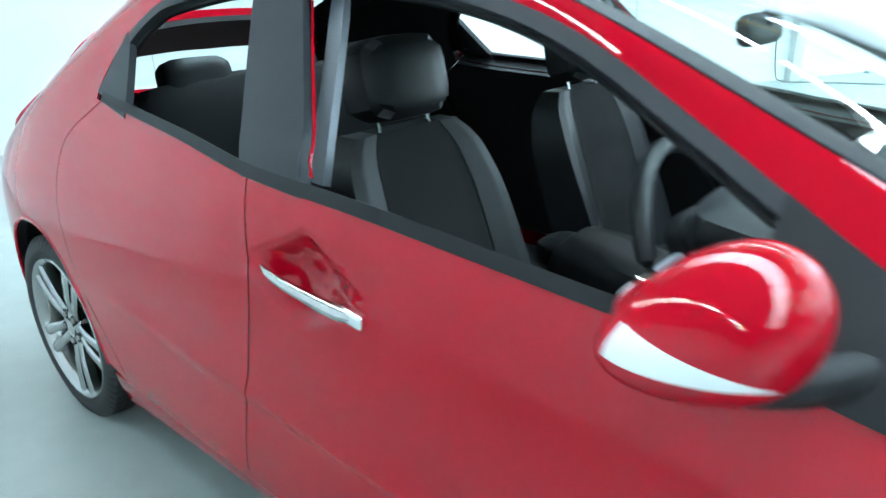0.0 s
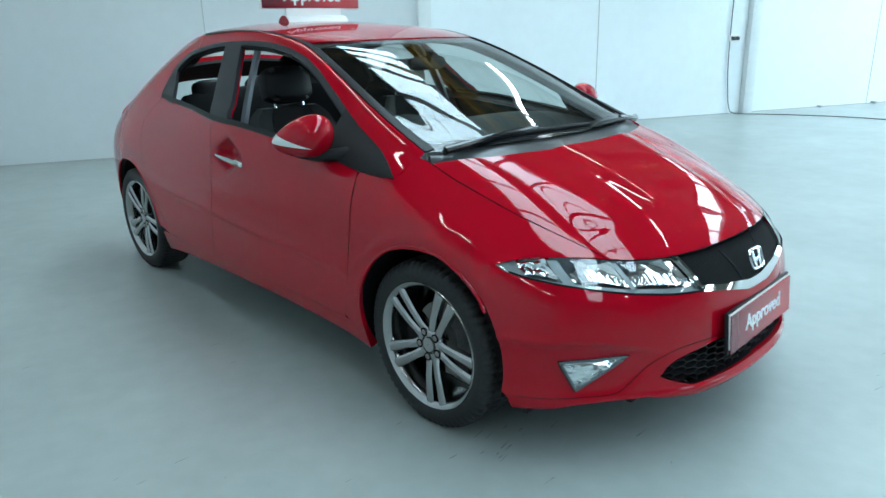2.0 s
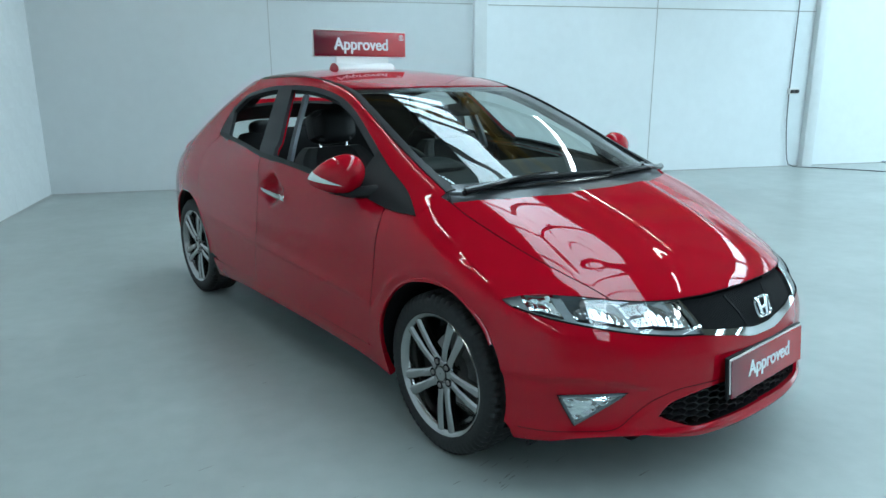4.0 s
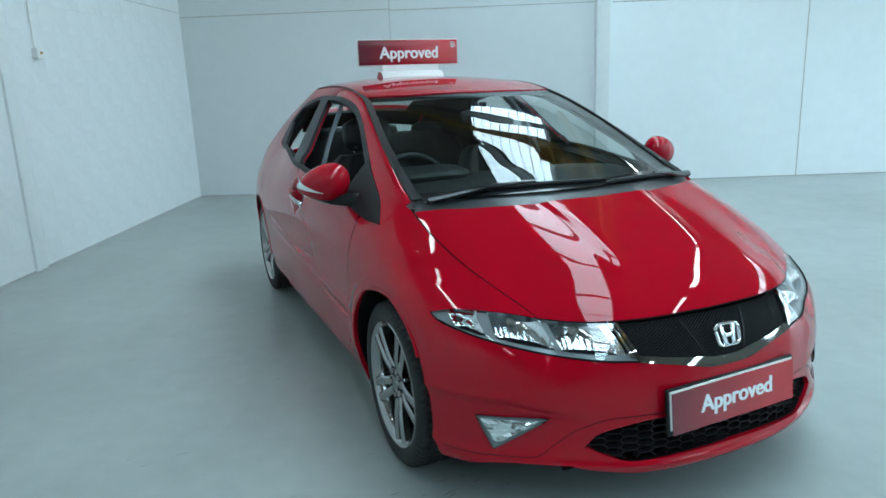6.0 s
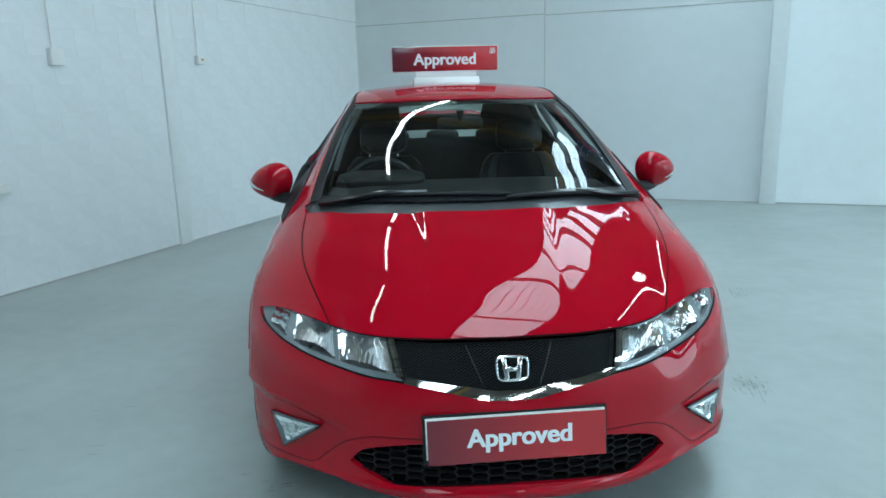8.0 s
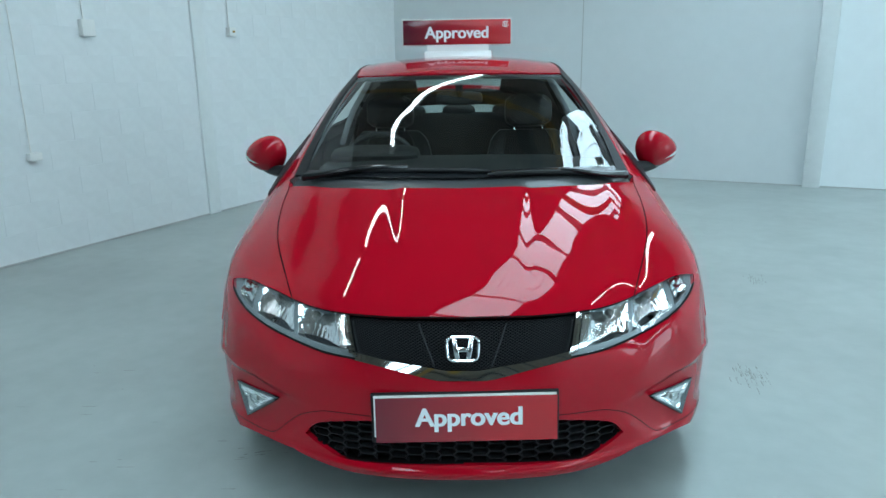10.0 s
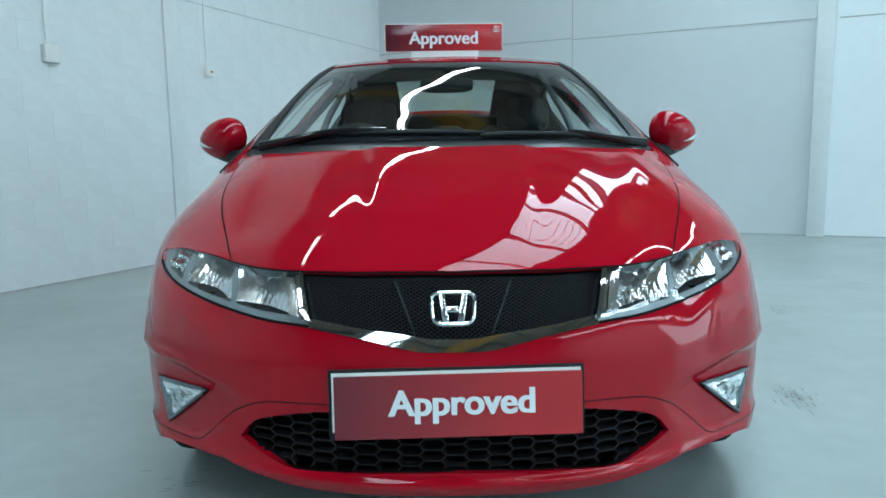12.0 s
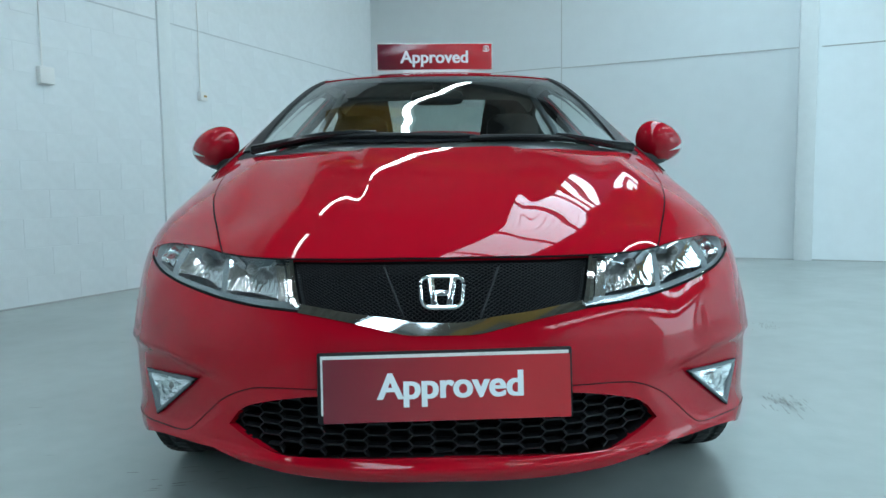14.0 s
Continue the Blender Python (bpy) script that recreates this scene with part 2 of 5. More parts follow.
ceiling = in_room(part("ceiling", roof_bmesh(), ROOF_SHEET, smooth=False), label="brown profiled metal roof sheets", category="ceiling")
in_room(part("roof_kerb", boxes(*[(u + s * w / 2 - 0.02, FRONT, CEIL - 0.02, u + s * w / 2 + 0.02, BACK, CEIL + 0.22) for u, w, _ in ROOFLIGHTS for s in (-1, 1)]), PURLIN, smooth=False), label="dark steel upstand round the rooflights", category="roof")

# clear ribs of the rooflight sheets
for u, w, _ in ROOFLIGHTS:
    light = in_room(part("rooflight", boxes(*[(u - w / 2 + 0.06 + 0.15 * k, LIT, CEIL + 0.06, u - w / 2 + 0.072 + 0.15 * k, BACK, CEIL + 0.075) for k in range(round(w / 0.15))]), WHITE_PLASTIC, smooth=False), label="translucent ribbed rooflight strip, the two on the right added to brighten the hall", category="rooflight")
for k in range(18):
    v = FRONT + 0.6 + 1.33 * k
    in_room(part("purlin", boxes((LEFT, v - 0.035, CEIL - 0.20, RIGHT, v + 0.035, CEIL - 0.19), (LEFT, v - 0.006, CEIL - 0.19, RIGHT, v + 0.006, CEIL - 0.02), (LEFT, v - 0.035, CEIL - 0.02, RIGHT, v + 0.035, CEIL - 0.01)), PURLIN, smooth=False), label="dark steel roof purlin", category="beam")


def i_beam(name, a, b, z, mat, label, high=0.3, wide=0.16):
    """A rolled beam in the roof, from a to b in plan."""
    a, b = Vector(a), Vector(b)
    long = (b - a).length
    bm = boxes((0, -wide / 2, 0, long, wide / 2, 0.018), (0, -0.008, 0.018, long, 0.008, high - 0.018), (0, -wide / 2, high - 0.018, long, wide / 2, high))
    ob = part(name, bm, mat, smooth=False)
    ob.matrix_basis = Matrix.Translation((a.x, a.y, z)) @ Matrix.Rotation(math.atan2(b.y - a.y, b.x - a.x), 4, "Z")
    return in_room(ob, label=label, category="beam")


i_beam("crane_beam", (1.55, FRONT), (1.55, BACK), 4.45, YELLOW, "yellow painted steel crane beam under the roof")
i_beam("cross_beam", (LEFT, 4.9), (RIGHT, 4.9), 4.55, YELLOW, "yellow painted steel cross beam under the roof", 0.14, 0.09)

# stanchions cased in white along the back wall
for u in (0.98, 6.37, 11.8):
    in_room(part("pillar", bevelled(boxes((u, BACK - 0.10, 0, u + (0.18 if u < 2 else 0.19), BACK, CEIL)), 0.012), WALL), label="white cased pillar on the wall", category="pillar")
for v in (3.54,):
    in_room(part("pilaster", bevelled(boxes((LEFT - 0.02, v, 0, LEFT + 0.025, v + 0.15, CEIL)), 0.008), WALL), label="white painted pilaster on the block wall", category="pillar")
# thin joints of the panels, and the rail along the walls
for u, z0 in ((-1.68, 0.0), (3.72, 0.0), (9.1, 0.0)):
    in_room(part("panel_joint", boxes((u - 0.005, BACK - 0.004, z0, u + 0.005, BACK + 0.001, CEIL)), JOINT, smooth=False), label="thin dark vertical panel joint", category="joint")
for a, b, z in ((LEFT, -1.69, 2.36), (-1.67, 1.0, 2.345), (1.2, 6.38, 2.335)):
    in_room(part("panel_rail", boxes((a, BACK - 0.006, z - 0.006, b, BACK + 0.001, z + 0.006)), JOINT, smooth=False), label="thin dark horizontal panel joint", category="joint")
for a, b in ((-3.0, 3.54), (3.69, BACK - 0.01)):
    in_room(part("wall_ledge", boxes((LEFT - 0.02, a, 2.41, LEFT + 0.006, b, 2.42)), LEDGE, smooth=False), label="thin horizontal line along the block wall", category="joint")
in_room(part("floor_joint", boxes((LEFT - 0.02, FRONT, 0.001, LEFT + 0.008, BACK, 0.012), (LEFT, BACK - 0.008, 0.001, RIGHT, BACK, 0.012)), JOINT, smooth=False), label="dirt line along the foot of the walls", category="joint")

# ---- the car's skin as a smooth solid: nose at y = 0, its right side towards -x ----
def spline(*knots):
    """Smooth curve through (a, b) pairs (monotone cubic), straight past its ends."""
    a = np.array(knots, float)
    x, y = a[:, 0], a[:, 1]
    h, d = np.diff(x), np.diff(y) / np.diff(x)
    m = np.r_[d[0], (d[1:] * h[:-1] + d[:-1] * h[1:]) / (h[1:] + h[:-1]), d[-1]]
    m[1:-1] = np.where(d[1:] * d[:-1] <= 0, 0, np.sign(m[1:-1]) * np.minimum(np.abs(m[1:-1]), 2.5 * np.minimum(np.abs(d[1:]), np.abs(d[:-1]))))

    def at(v):
        v = np.asarray(v, float)
        i = np.clip(np.searchsorted(x, v) - 1, 0, len(h) - 1)
        t = (np.clip(v, x[0], x[-1]) - x[i]) / h[i]
        out = (2 * t**3 - 3 * t**2 + 1) * y[i] + (t**3 - 2 * t**2 + t) * h[i] * m[i] + (3 * t**2 - 2 * t**3) * y[i + 1] + (t**3 - t**2) * h[i] * m[i + 1]
        return out + np.where(v < x[0], (v - x[0]) * m[0], 0) + np.where(v > x[-1], (v - x[-1]) * m[-1], 0)

    return at

TOP = spline((.02, .565), (.14, .69), (.30, .775), (.50, .868), (.70, .942), (.85, .99), (1.1, 1.085), (1.45, 1.225), (1.87, 1.365), (2.1, 1.414), (2.45, 1.452), (2.8, 1.463), (3.1, 1.442), (3.4, 1.372), (3.65, 1.275), (3.9, 1.15), (4.2, 1.0))
SWEEP = spline((.1, .80), (.4, .80), (.8, .62), (1.3, .45), (1.9, .26), (2.4, .0), (4.2, -.2))
CROWN = spline((.1, .045), (.6, .035), (1.0, .06), (1.9, .12), (2.4, .14), (3.4, .16))
CREST = spline((1.0, .02), (1.9, .07), (2.4, .12), (3.4, .16))
INSET = spline((.38, .0), (.48, .010), (.58, .026), (.66, .023), (.76, .012), (.9, .010))
NOSE = spline((.14, .15), (.2, .085), (.235, .052), (.26, .055), (.33, .062), (.42, .066), (.52, .076), (.60, .105), (.68, .17), (.8, .32), (1.2, 1.0))
WIDE = spline((.0, .66), (.25, .80), (.5, .865), (.88, .90), (1.4, .893), (2.2, .90), (3.0, .90), (3.5, .893), (3.9, .83), (4.15, .74), (4.3, .66))
TUCK = spline((.10, .09), (.2, .055), (.30, .022), (.42, .004), (.55, .0), (.75, .002), (.9, .012))
BELT = spline((.2, .70), (.7, .765), (1.1, .835), (1.4, .90), (1.7, .95), (2.2, 1.0), (2.6, .95), (3.0, .875), (3.4, .82), (4.2, .8))
SHOULDER = spline((.15, .05), (.3, .05), (.6, .045), (1.0, .04), (1.3, .028), (2.0, .024), (3.0, .03), (4.2, .07))
LEAN = spline((1.0, 1.1), (1.4, 1.0), (1.75, .87), (2.1, .79), (2.5, .75), (3.0, .645), (3.4, .53), (4.2, .50))
EDGE = spline((1.05, .685), (1.28, .668), (1.52, .640), (1.75, .604), (1.985, .564), (2.25, .555), (2.7, .545), (3.1, .525), (4.2, .46))  # where the screen and the roof fold into the side rails
BEND = spline((1.0, .9), (1.3, 1.0), (1.7, 1.1), (2.2, 1.2), (2.9, .9), (3.4, .5), (4.2, .4))
REAR = 4.2

def smax(a, b, k):
    h = np.maximum(k - np.abs(a - b), 0) / k
    return np.maximum(a, b) + h * h * k / 4

def step(a):
    return 1 / (1 + np.exp(-np.clip(a, -40, 40)))


def body(p):
    """Signed distance, roughly, to the car's painted skin: below 0 inside."""
    x, y, z = np.abs(p[:, 0]), p[:, 1], p[:, 2]
    # the bonnet with the wings, and behind it the screen with the roof
    out_by = np.maximum(x - .66, 0)
    w = step((y - .803 - .46 * x * x - 1.5 * out_by) / (.009 + .6 * out_by))
    fold = lambda a, k: k * np.log1p(np.exp(np.clip(a / k, -30, 30)))
    fore = TOP(y - SWEEP(y) * -smax(-4.08 * x**4, 0 * x - .227, .155)) - (CROWN(y) - .067) * x * x
    fore = fore - .30 * fold(x - .515 - .17 * (y - .32), .035) - .31 * fold(x - .58, .045) - (.0035 + .008 * step((y - .42) / .10)) * step((x - .165 - .095 * y) / .011)
    aft = TOP(y - SWEEP(y) * -smax(-3.2 * x**4, 0 * x - .38, .25)) - CREST(y) * x * x - BEND(y) * fold(x - EDGE(y), .008)
    top = (z - (1 - w) * fore - w * aft) / 1.08
    over = z - BELT(y)
    soft = .06
    side = x - WIDE(y) + TUCK(np.minimum(z, .9)) + LEAN(y) * soft * np.log1p(np.exp(np.clip(over / soft, -30, 30)))
    side = side / np.where(over > 0, 1.2, 1.0)
    # ridge along the doors, lip round the front arch, recess about the fog lamps, step in the bonnet
    under = z - .447 - .047 * y
    ridge = np.exp(-((under / np.where(under > 0, .035, .009)) ** 2)) * step((y - 1.3) / .05) * step((3.0 - y) / .05)
    scoop = np.exp(-((np.abs((y - 2.19) / .135) + np.abs((z - .866) / .074)) ** 5))
    lip = step((.402 - np.hypot(y - .865, z - .345)) / .007) * step((z - .36) / .03)
    side = side - .007 * ridge - .007 * lip + .044 * scoop
    brow = np.minimum(.425 + .20 * (x - .556), .447)
    dent = step((brow - z) / .004) * step((z - .275) / .006) * step(((x - .60) * .58 + (z - .282) * .815) / .006) * step((x - .50) / .025)
    brim = np.exp(-(((z - brow - .008) / .015) ** 2)) * step((x - .60) / .04)
    side = side + INSET(z) * step((1.0 - y) / .08)
    side = side + (.010 * dent - .005 * brim) * step((.56 - y) / .02)
    ledge = np.exp(-(((z - .246 - .05 * x * x) / .011) ** 2)) * step((.56 - x) / .04)
    nose = (.013 * dent - .006 * brim - .009 * ledge + NOSE(z) + .62 * x**2.46 - y) / np.sqrt(1 + np.minimum(1.5 * x**1.46, 2.0)**2)
    back = y - (REAR - .25 * x**2.5 - .55 * np.maximum(z - .6, 0)**1.5)
    out = smax(nose, side, .10)
    out = smax(out, top, SHOULDER(y))
    return smax(out, back, .12)

def slope(p, h=1e-4):
    g = np.empty_like(p)
    for k in range(3):
        d = np.zeros(3); d[k] = h
        g[:, k] = (body(p + d) - body(p - d)) / (2 * h)
    return g

def settle(p, rounds=14):
    """Moves points on to the skin."""
    p = np.array(p, float)
    for _ in range(rounds):
        g = slope(p)
        p -= (body(p) / np.maximum((g * g).sum(1), .05))[:, None] * g
    return p


# ---- panels laid on the skin ----
def run(points, n):
    """n points, evenly spaced, on a smooth line through the points."""
    p = np.array(points, float)
    if len(p) > 2:
        q = np.vstack([2 * p[0] - p[1], p, 2 * p[-1] - p[-2]])
        fine = []
        for i in range(1, len(q) - 2):
            for t in np.linspace(0, 1, 24, endpoint=False):
                a, b, c, d = q[i - 1 : i + 3]
                fine.append(0.5 * (2 * b + (c - a) * t + (2 * a - 5 * b + 4 * c - d) * t**2 + (3 * b - a - 3 * c + d) * t**3))
        p = np.array(fine + [p[-1]])
    s = np.r_[0, np.cumsum(np.linalg.norm(np.diff(p, axis=0), axis=1))]
    at = np.linspace(0, s[-1], n)
    return np.stack([np.interp(at, s, p[:, k]) for k in range(3)], 1)


def arc(cy, cz, r, a, b, n, x=0.9):
    """Part of a wheel arch, from angle a to b (degrees from +y)."""
    w = np.radians(np.linspace(a, b, n))
    return np.stack([np.full(n, x), cy + r * np.cos(w), cz + r * np.sin(w)], 1)


def coons(bottom, top, left=None, right=None):
    """A grid of points filled in between four edges, moved on to the skin. left and right run from bottom to top."""
    bottom, top = settle(bottom), settle(top)
    m = len(left) if left is not None else 12
    left = settle(left) if left is not None else np.linspace(bottom[0], top[0], m)
    right = settle(right) if right is not None else np.linspace(bottom[-1], top[-1], m)
    u, v = np.linspace(0, 1, len(bottom))[None, :, None], np.linspace(0, 1, m)[:, None, None]
    flat = (1 - v) * ((1 - u) * bottom[0] + u * bottom[-1]) + v * ((1 - u) * top[0] + u * top[-1])
    g = (1 - v) * bottom[None] + v * top[None] + (1 - u) * left[:, None] + u * right[:, None] - flat
    return settle(g.reshape(-1, 3)).reshape(g.shape)


def lift(g, d):
    """The grid moved out of the skin by d."""
    s = slope(g.reshape(-1, 3))
    return g + d * (s / np.linalg.norm(s, axis=1)[:, None]).reshape(g.shape)


def eased(g, edges, gap=0.002):
    """The grid with a shut line's half gap taken off the edges named: b, t, l, r."""
    g = g.copy()
    for k in edges:
        v = {"b": g, "t": g[::-1], "l": g.transpose(1, 0, 2), "r": g.transpose(1, 0, 2)[::-1]}[k]
        d = v[1] - v[0]
        v[0] += d * (gap / np.maximum(np.linalg.norm(d, axis=1), 1e-4))[:, None]
    return g


def whole(g):
    """Both halves of a grid whose first column lies on the middle line."""
    g = g.copy()
    g[:, 0, 0] = 0
    return np.concatenate([g[:, :0:-1] * (-1, 1, 1), g], 1)


def shell(name, grids, mat, parent, label="", depth=0.014, side=1, inward=True):
    """A panel of one or more grids with its edges turned in."""
    bm = bmesh.new()
    for g in grids:
        vs = [[bm.verts.new(p) for p in row] for row in g]
        for i in range(len(vs) - 1):
            for j in range(len(vs[0]) - 1):
                a = (vs[i][j], vs[i][j + 1], vs[i + 1][j + 1], vs[i + 1][j])
                if (a[0].co - a[1].co).length > 1e-5 and (a[2].co - a[3].co).length > 1e-5:
                    bm.faces.new(a)
                else:
                    bm.faces.new((a[0], a[1], a[2]) if (a[2].co - a[3].co).length < 1e-5 else (a[0], a[2], a[3]))
    bmesh.ops.remove_doubles(bm, verts=bm.verts[:], dist=2e-4)
    bm.normal_update()
    co = np.array([v.co[:] for v in bm.verts])
    nor = slope(co)
    nor /= np.maximum(np.linalg.norm(nor, axis=1), 1e-6)[:, None]
    for f in bm.faces:
        f.normal_update()
        if f.normal.dot(Vector(nor[f.verts[0].index] if f.verts[0].index >= 0 else (0, 0, 1))) < 0:
            f.normal_flip()
    bm.verts.index_update()
    if depth:
        outer, inner = {}, {}
        rim = [(e.verts[0], e.verts[1]) for e in bm.edges if e.is_boundary]
        index = {v: i for i, v in enumerate(bm.verts)}
        for a, b in rim:
            for v in (a, b):
                if v not in outer:
                    outer[v] = bm.verts.new(v.co)
                    inner[v] = bm.verts.new(v.co - depth * Vector(nor[index[v]]))
        for a, b in rim:
            bm.faces.new((outer[a], outer[b], inner[b], inner[a]))
    if side < 0:
        for v in bm.verts:
            v.co.x = -v.co.x
        bmesh.ops.reverse_faces(bm, faces=bm.faces[:])
    me = bpy.data.meshes.new(name)
    bm.to_mesh(me)
    bm.free()
    me.materials.append(mat)
    me.shade_smooth()
    ob = new(name, me)
    ob.parent = parent
    return tagged(ob, label)


car = tagged(new("car"), "glossy red five-door hatchback parked on the hall floor", "car")
SIDES = (-1, 1)

# feature lines, right half in mirror image (x > 0)
HOOD_FRONT = [(0, .168, .69), (.2, .182, .687), (.35, .222, .682), (.45, .273, .683), (.537, .345, .686)]
HOOD_SIDE = [(.537, .345, .686), (.638, .632, .79), (.685, .852, .893), (.69, 1.0, .95)]
HOOD_REAR = [(0, .772, .967), (.25, .79, .967), (.44, .855, .962), (.60, .94, .955), (.69, 1.0, .95)]
LAMP_TOP = [(.345, .22, .682), (.456, .277, .682), (.535, .342, .686), (.676, .478, .697), (.80, .612, .716)]
LAMP_LOW = [(.313, .129, .576), (.433, .178, .585), (.583, .29, .603), (.687, .39, .625), (.752, .478, .646), (.789, .545, .665)]
LAMP_END = [(.789, .545, .665), (.806, .585, .69), (.80, .612, .716)]
SCREEN_SIDE = [(.672, 1.05, .975), (.655, 1.28, 1.071), (.628, 1.52, 1.175), (.592, 1.75, 1.273), (.552, 1.985, 1.353)]
SCREEN_TOP = [(0, 1.86, 1.362), (.33, 1.892, 1.355), (.552, 1.985, 1.353)]
SCREEN_LOW = [(0, .85, .99), (.25, .87, .985), (.45, .93, .98), (.672, 1.05, .975)]
DLO_TIP = (.805, 1.08, .90)
DLO_TOP = [DLO_TIP, (.748, 1.20, .965), (.716, 1.381, 1.047), (.690, 1.49, 1.103), (.664, 1.599, 1.161), (.616, 1.808, 1.264), (.587, 2.002, 1.324), (.583, 2.257, 1.362), (.581, 2.539, 1.366), (.580, 2.756, 1.359), (.592, 2.967, 1.328)]
DLO_REAR = [(.592, 2.967, 1.328), (.60, 3.06, 1.295), (.655, 3.15, 1.21), (.74, 3.19, 1.085), (.75, 3.155, 1.065)]
BELT_FRONT = [(.838, 1.262, .912), (.832, 1.39, .937), (.848, 1.75, .972), (.855, 2.085, 1.0), (.847, 2.38, 1.012)]
BELT_BACK = [(.847, 2.38, 1.012), (.806, 2.70, 1.038), (.75, 3.155, 1.065)]
DOOR_FRONT = [(.872, 1.337, .302), (.891, 1.29, .435), (.894, 1.261, .59), (.89, 1.246, .713), (.862, 1.252, .85), (.838, 1.262, .912)]
DOOR_MID = [(.884, 2.46, .322), (.885, 2.454, .334), (.899, 2.37, .648), (.89, 2.348, .829), (.847, 2.38, 1.012)]
DOOR_BACK = [(.884, 3.017, .326), (.897, 3.048, .428), (.899, 3.176, .595), (.89, 3.24, .742), (.842, 3.30, .88), (.80, 3.29, .97), (.75, 3.155, 1.065)]
SILL_TOP = [(.862, 1.217, .30), (.872, 1.337, .302), (.88, 1.85, .318), (.884, 2.46, .322), (.884, 3.017, .326), (.885, 3.1, .33)]
SILL_LOW = [(.838, 1.225, .19), (.847, 1.415, .222), (.861, 1.893, .245), (.861, 2.53, .245), (.856, 2.9, .23), (.85, 3.12, .21)]
ARCH_F, ARCH_R = (.865, .345, .352), (3.49, .34, .365)

shell("bonnet", [whole(eased(coons(run(HOOD_FRONT, 110), run(HOOD_REAR, 110), run([(0, .168, .69), (0, .45, .85), (0, .772, .967)], 44), run(HOOD_SIDE, 44)), "btr", .0035))], RED, car)
shell("windscreen", [whole(lift(coons(run(SCREEN_LOW, 24), run(SCREEN_TOP, 24), run([(0, .85, .99), (0, 1.4, 1.2), (0, 1.86, 1.362)], 24), run(SCREEN_SIDE, 24)), -0.004))], SCREEN, car, "tinted windscreen", depth=0).visible_shadow = False

ROOF_SIDE = [(.552, 1.985, 1.353), (.545, 2.25, 1.39), (.535, 2.6, 1.405), (.515, 3.0, 1.37)]
roof = coons(run(SCREEN_TOP, 24), run([(0, 3.1, 1.40), (.25, 3.08, 1.39), (.515, 3.0, 1.37)], 24), run([(0, 1.86, 1.362), (0, 2.4, 1.44), (0, 3.1, 1.40)], 30), run(ROOF_SIDE, 30))
shell("roof", [whole(eased(roof, "b", .004))], RED, car)
shell("headliner", [whole(lift(roof, -0.03))], HEADLINER, car, "pale grey headliner", depth=0)
shell("screen_header", [whole(lift(coons(run(SCREEN_TOP, 20), run([(0, 1.80, 1.34), (.33, 1.83, 1.335), (.562, 1.93, 1.333)], 20)), -0.007))], GLOSS_BLACK, car, "black band along the top of the windscreen", depth=0)

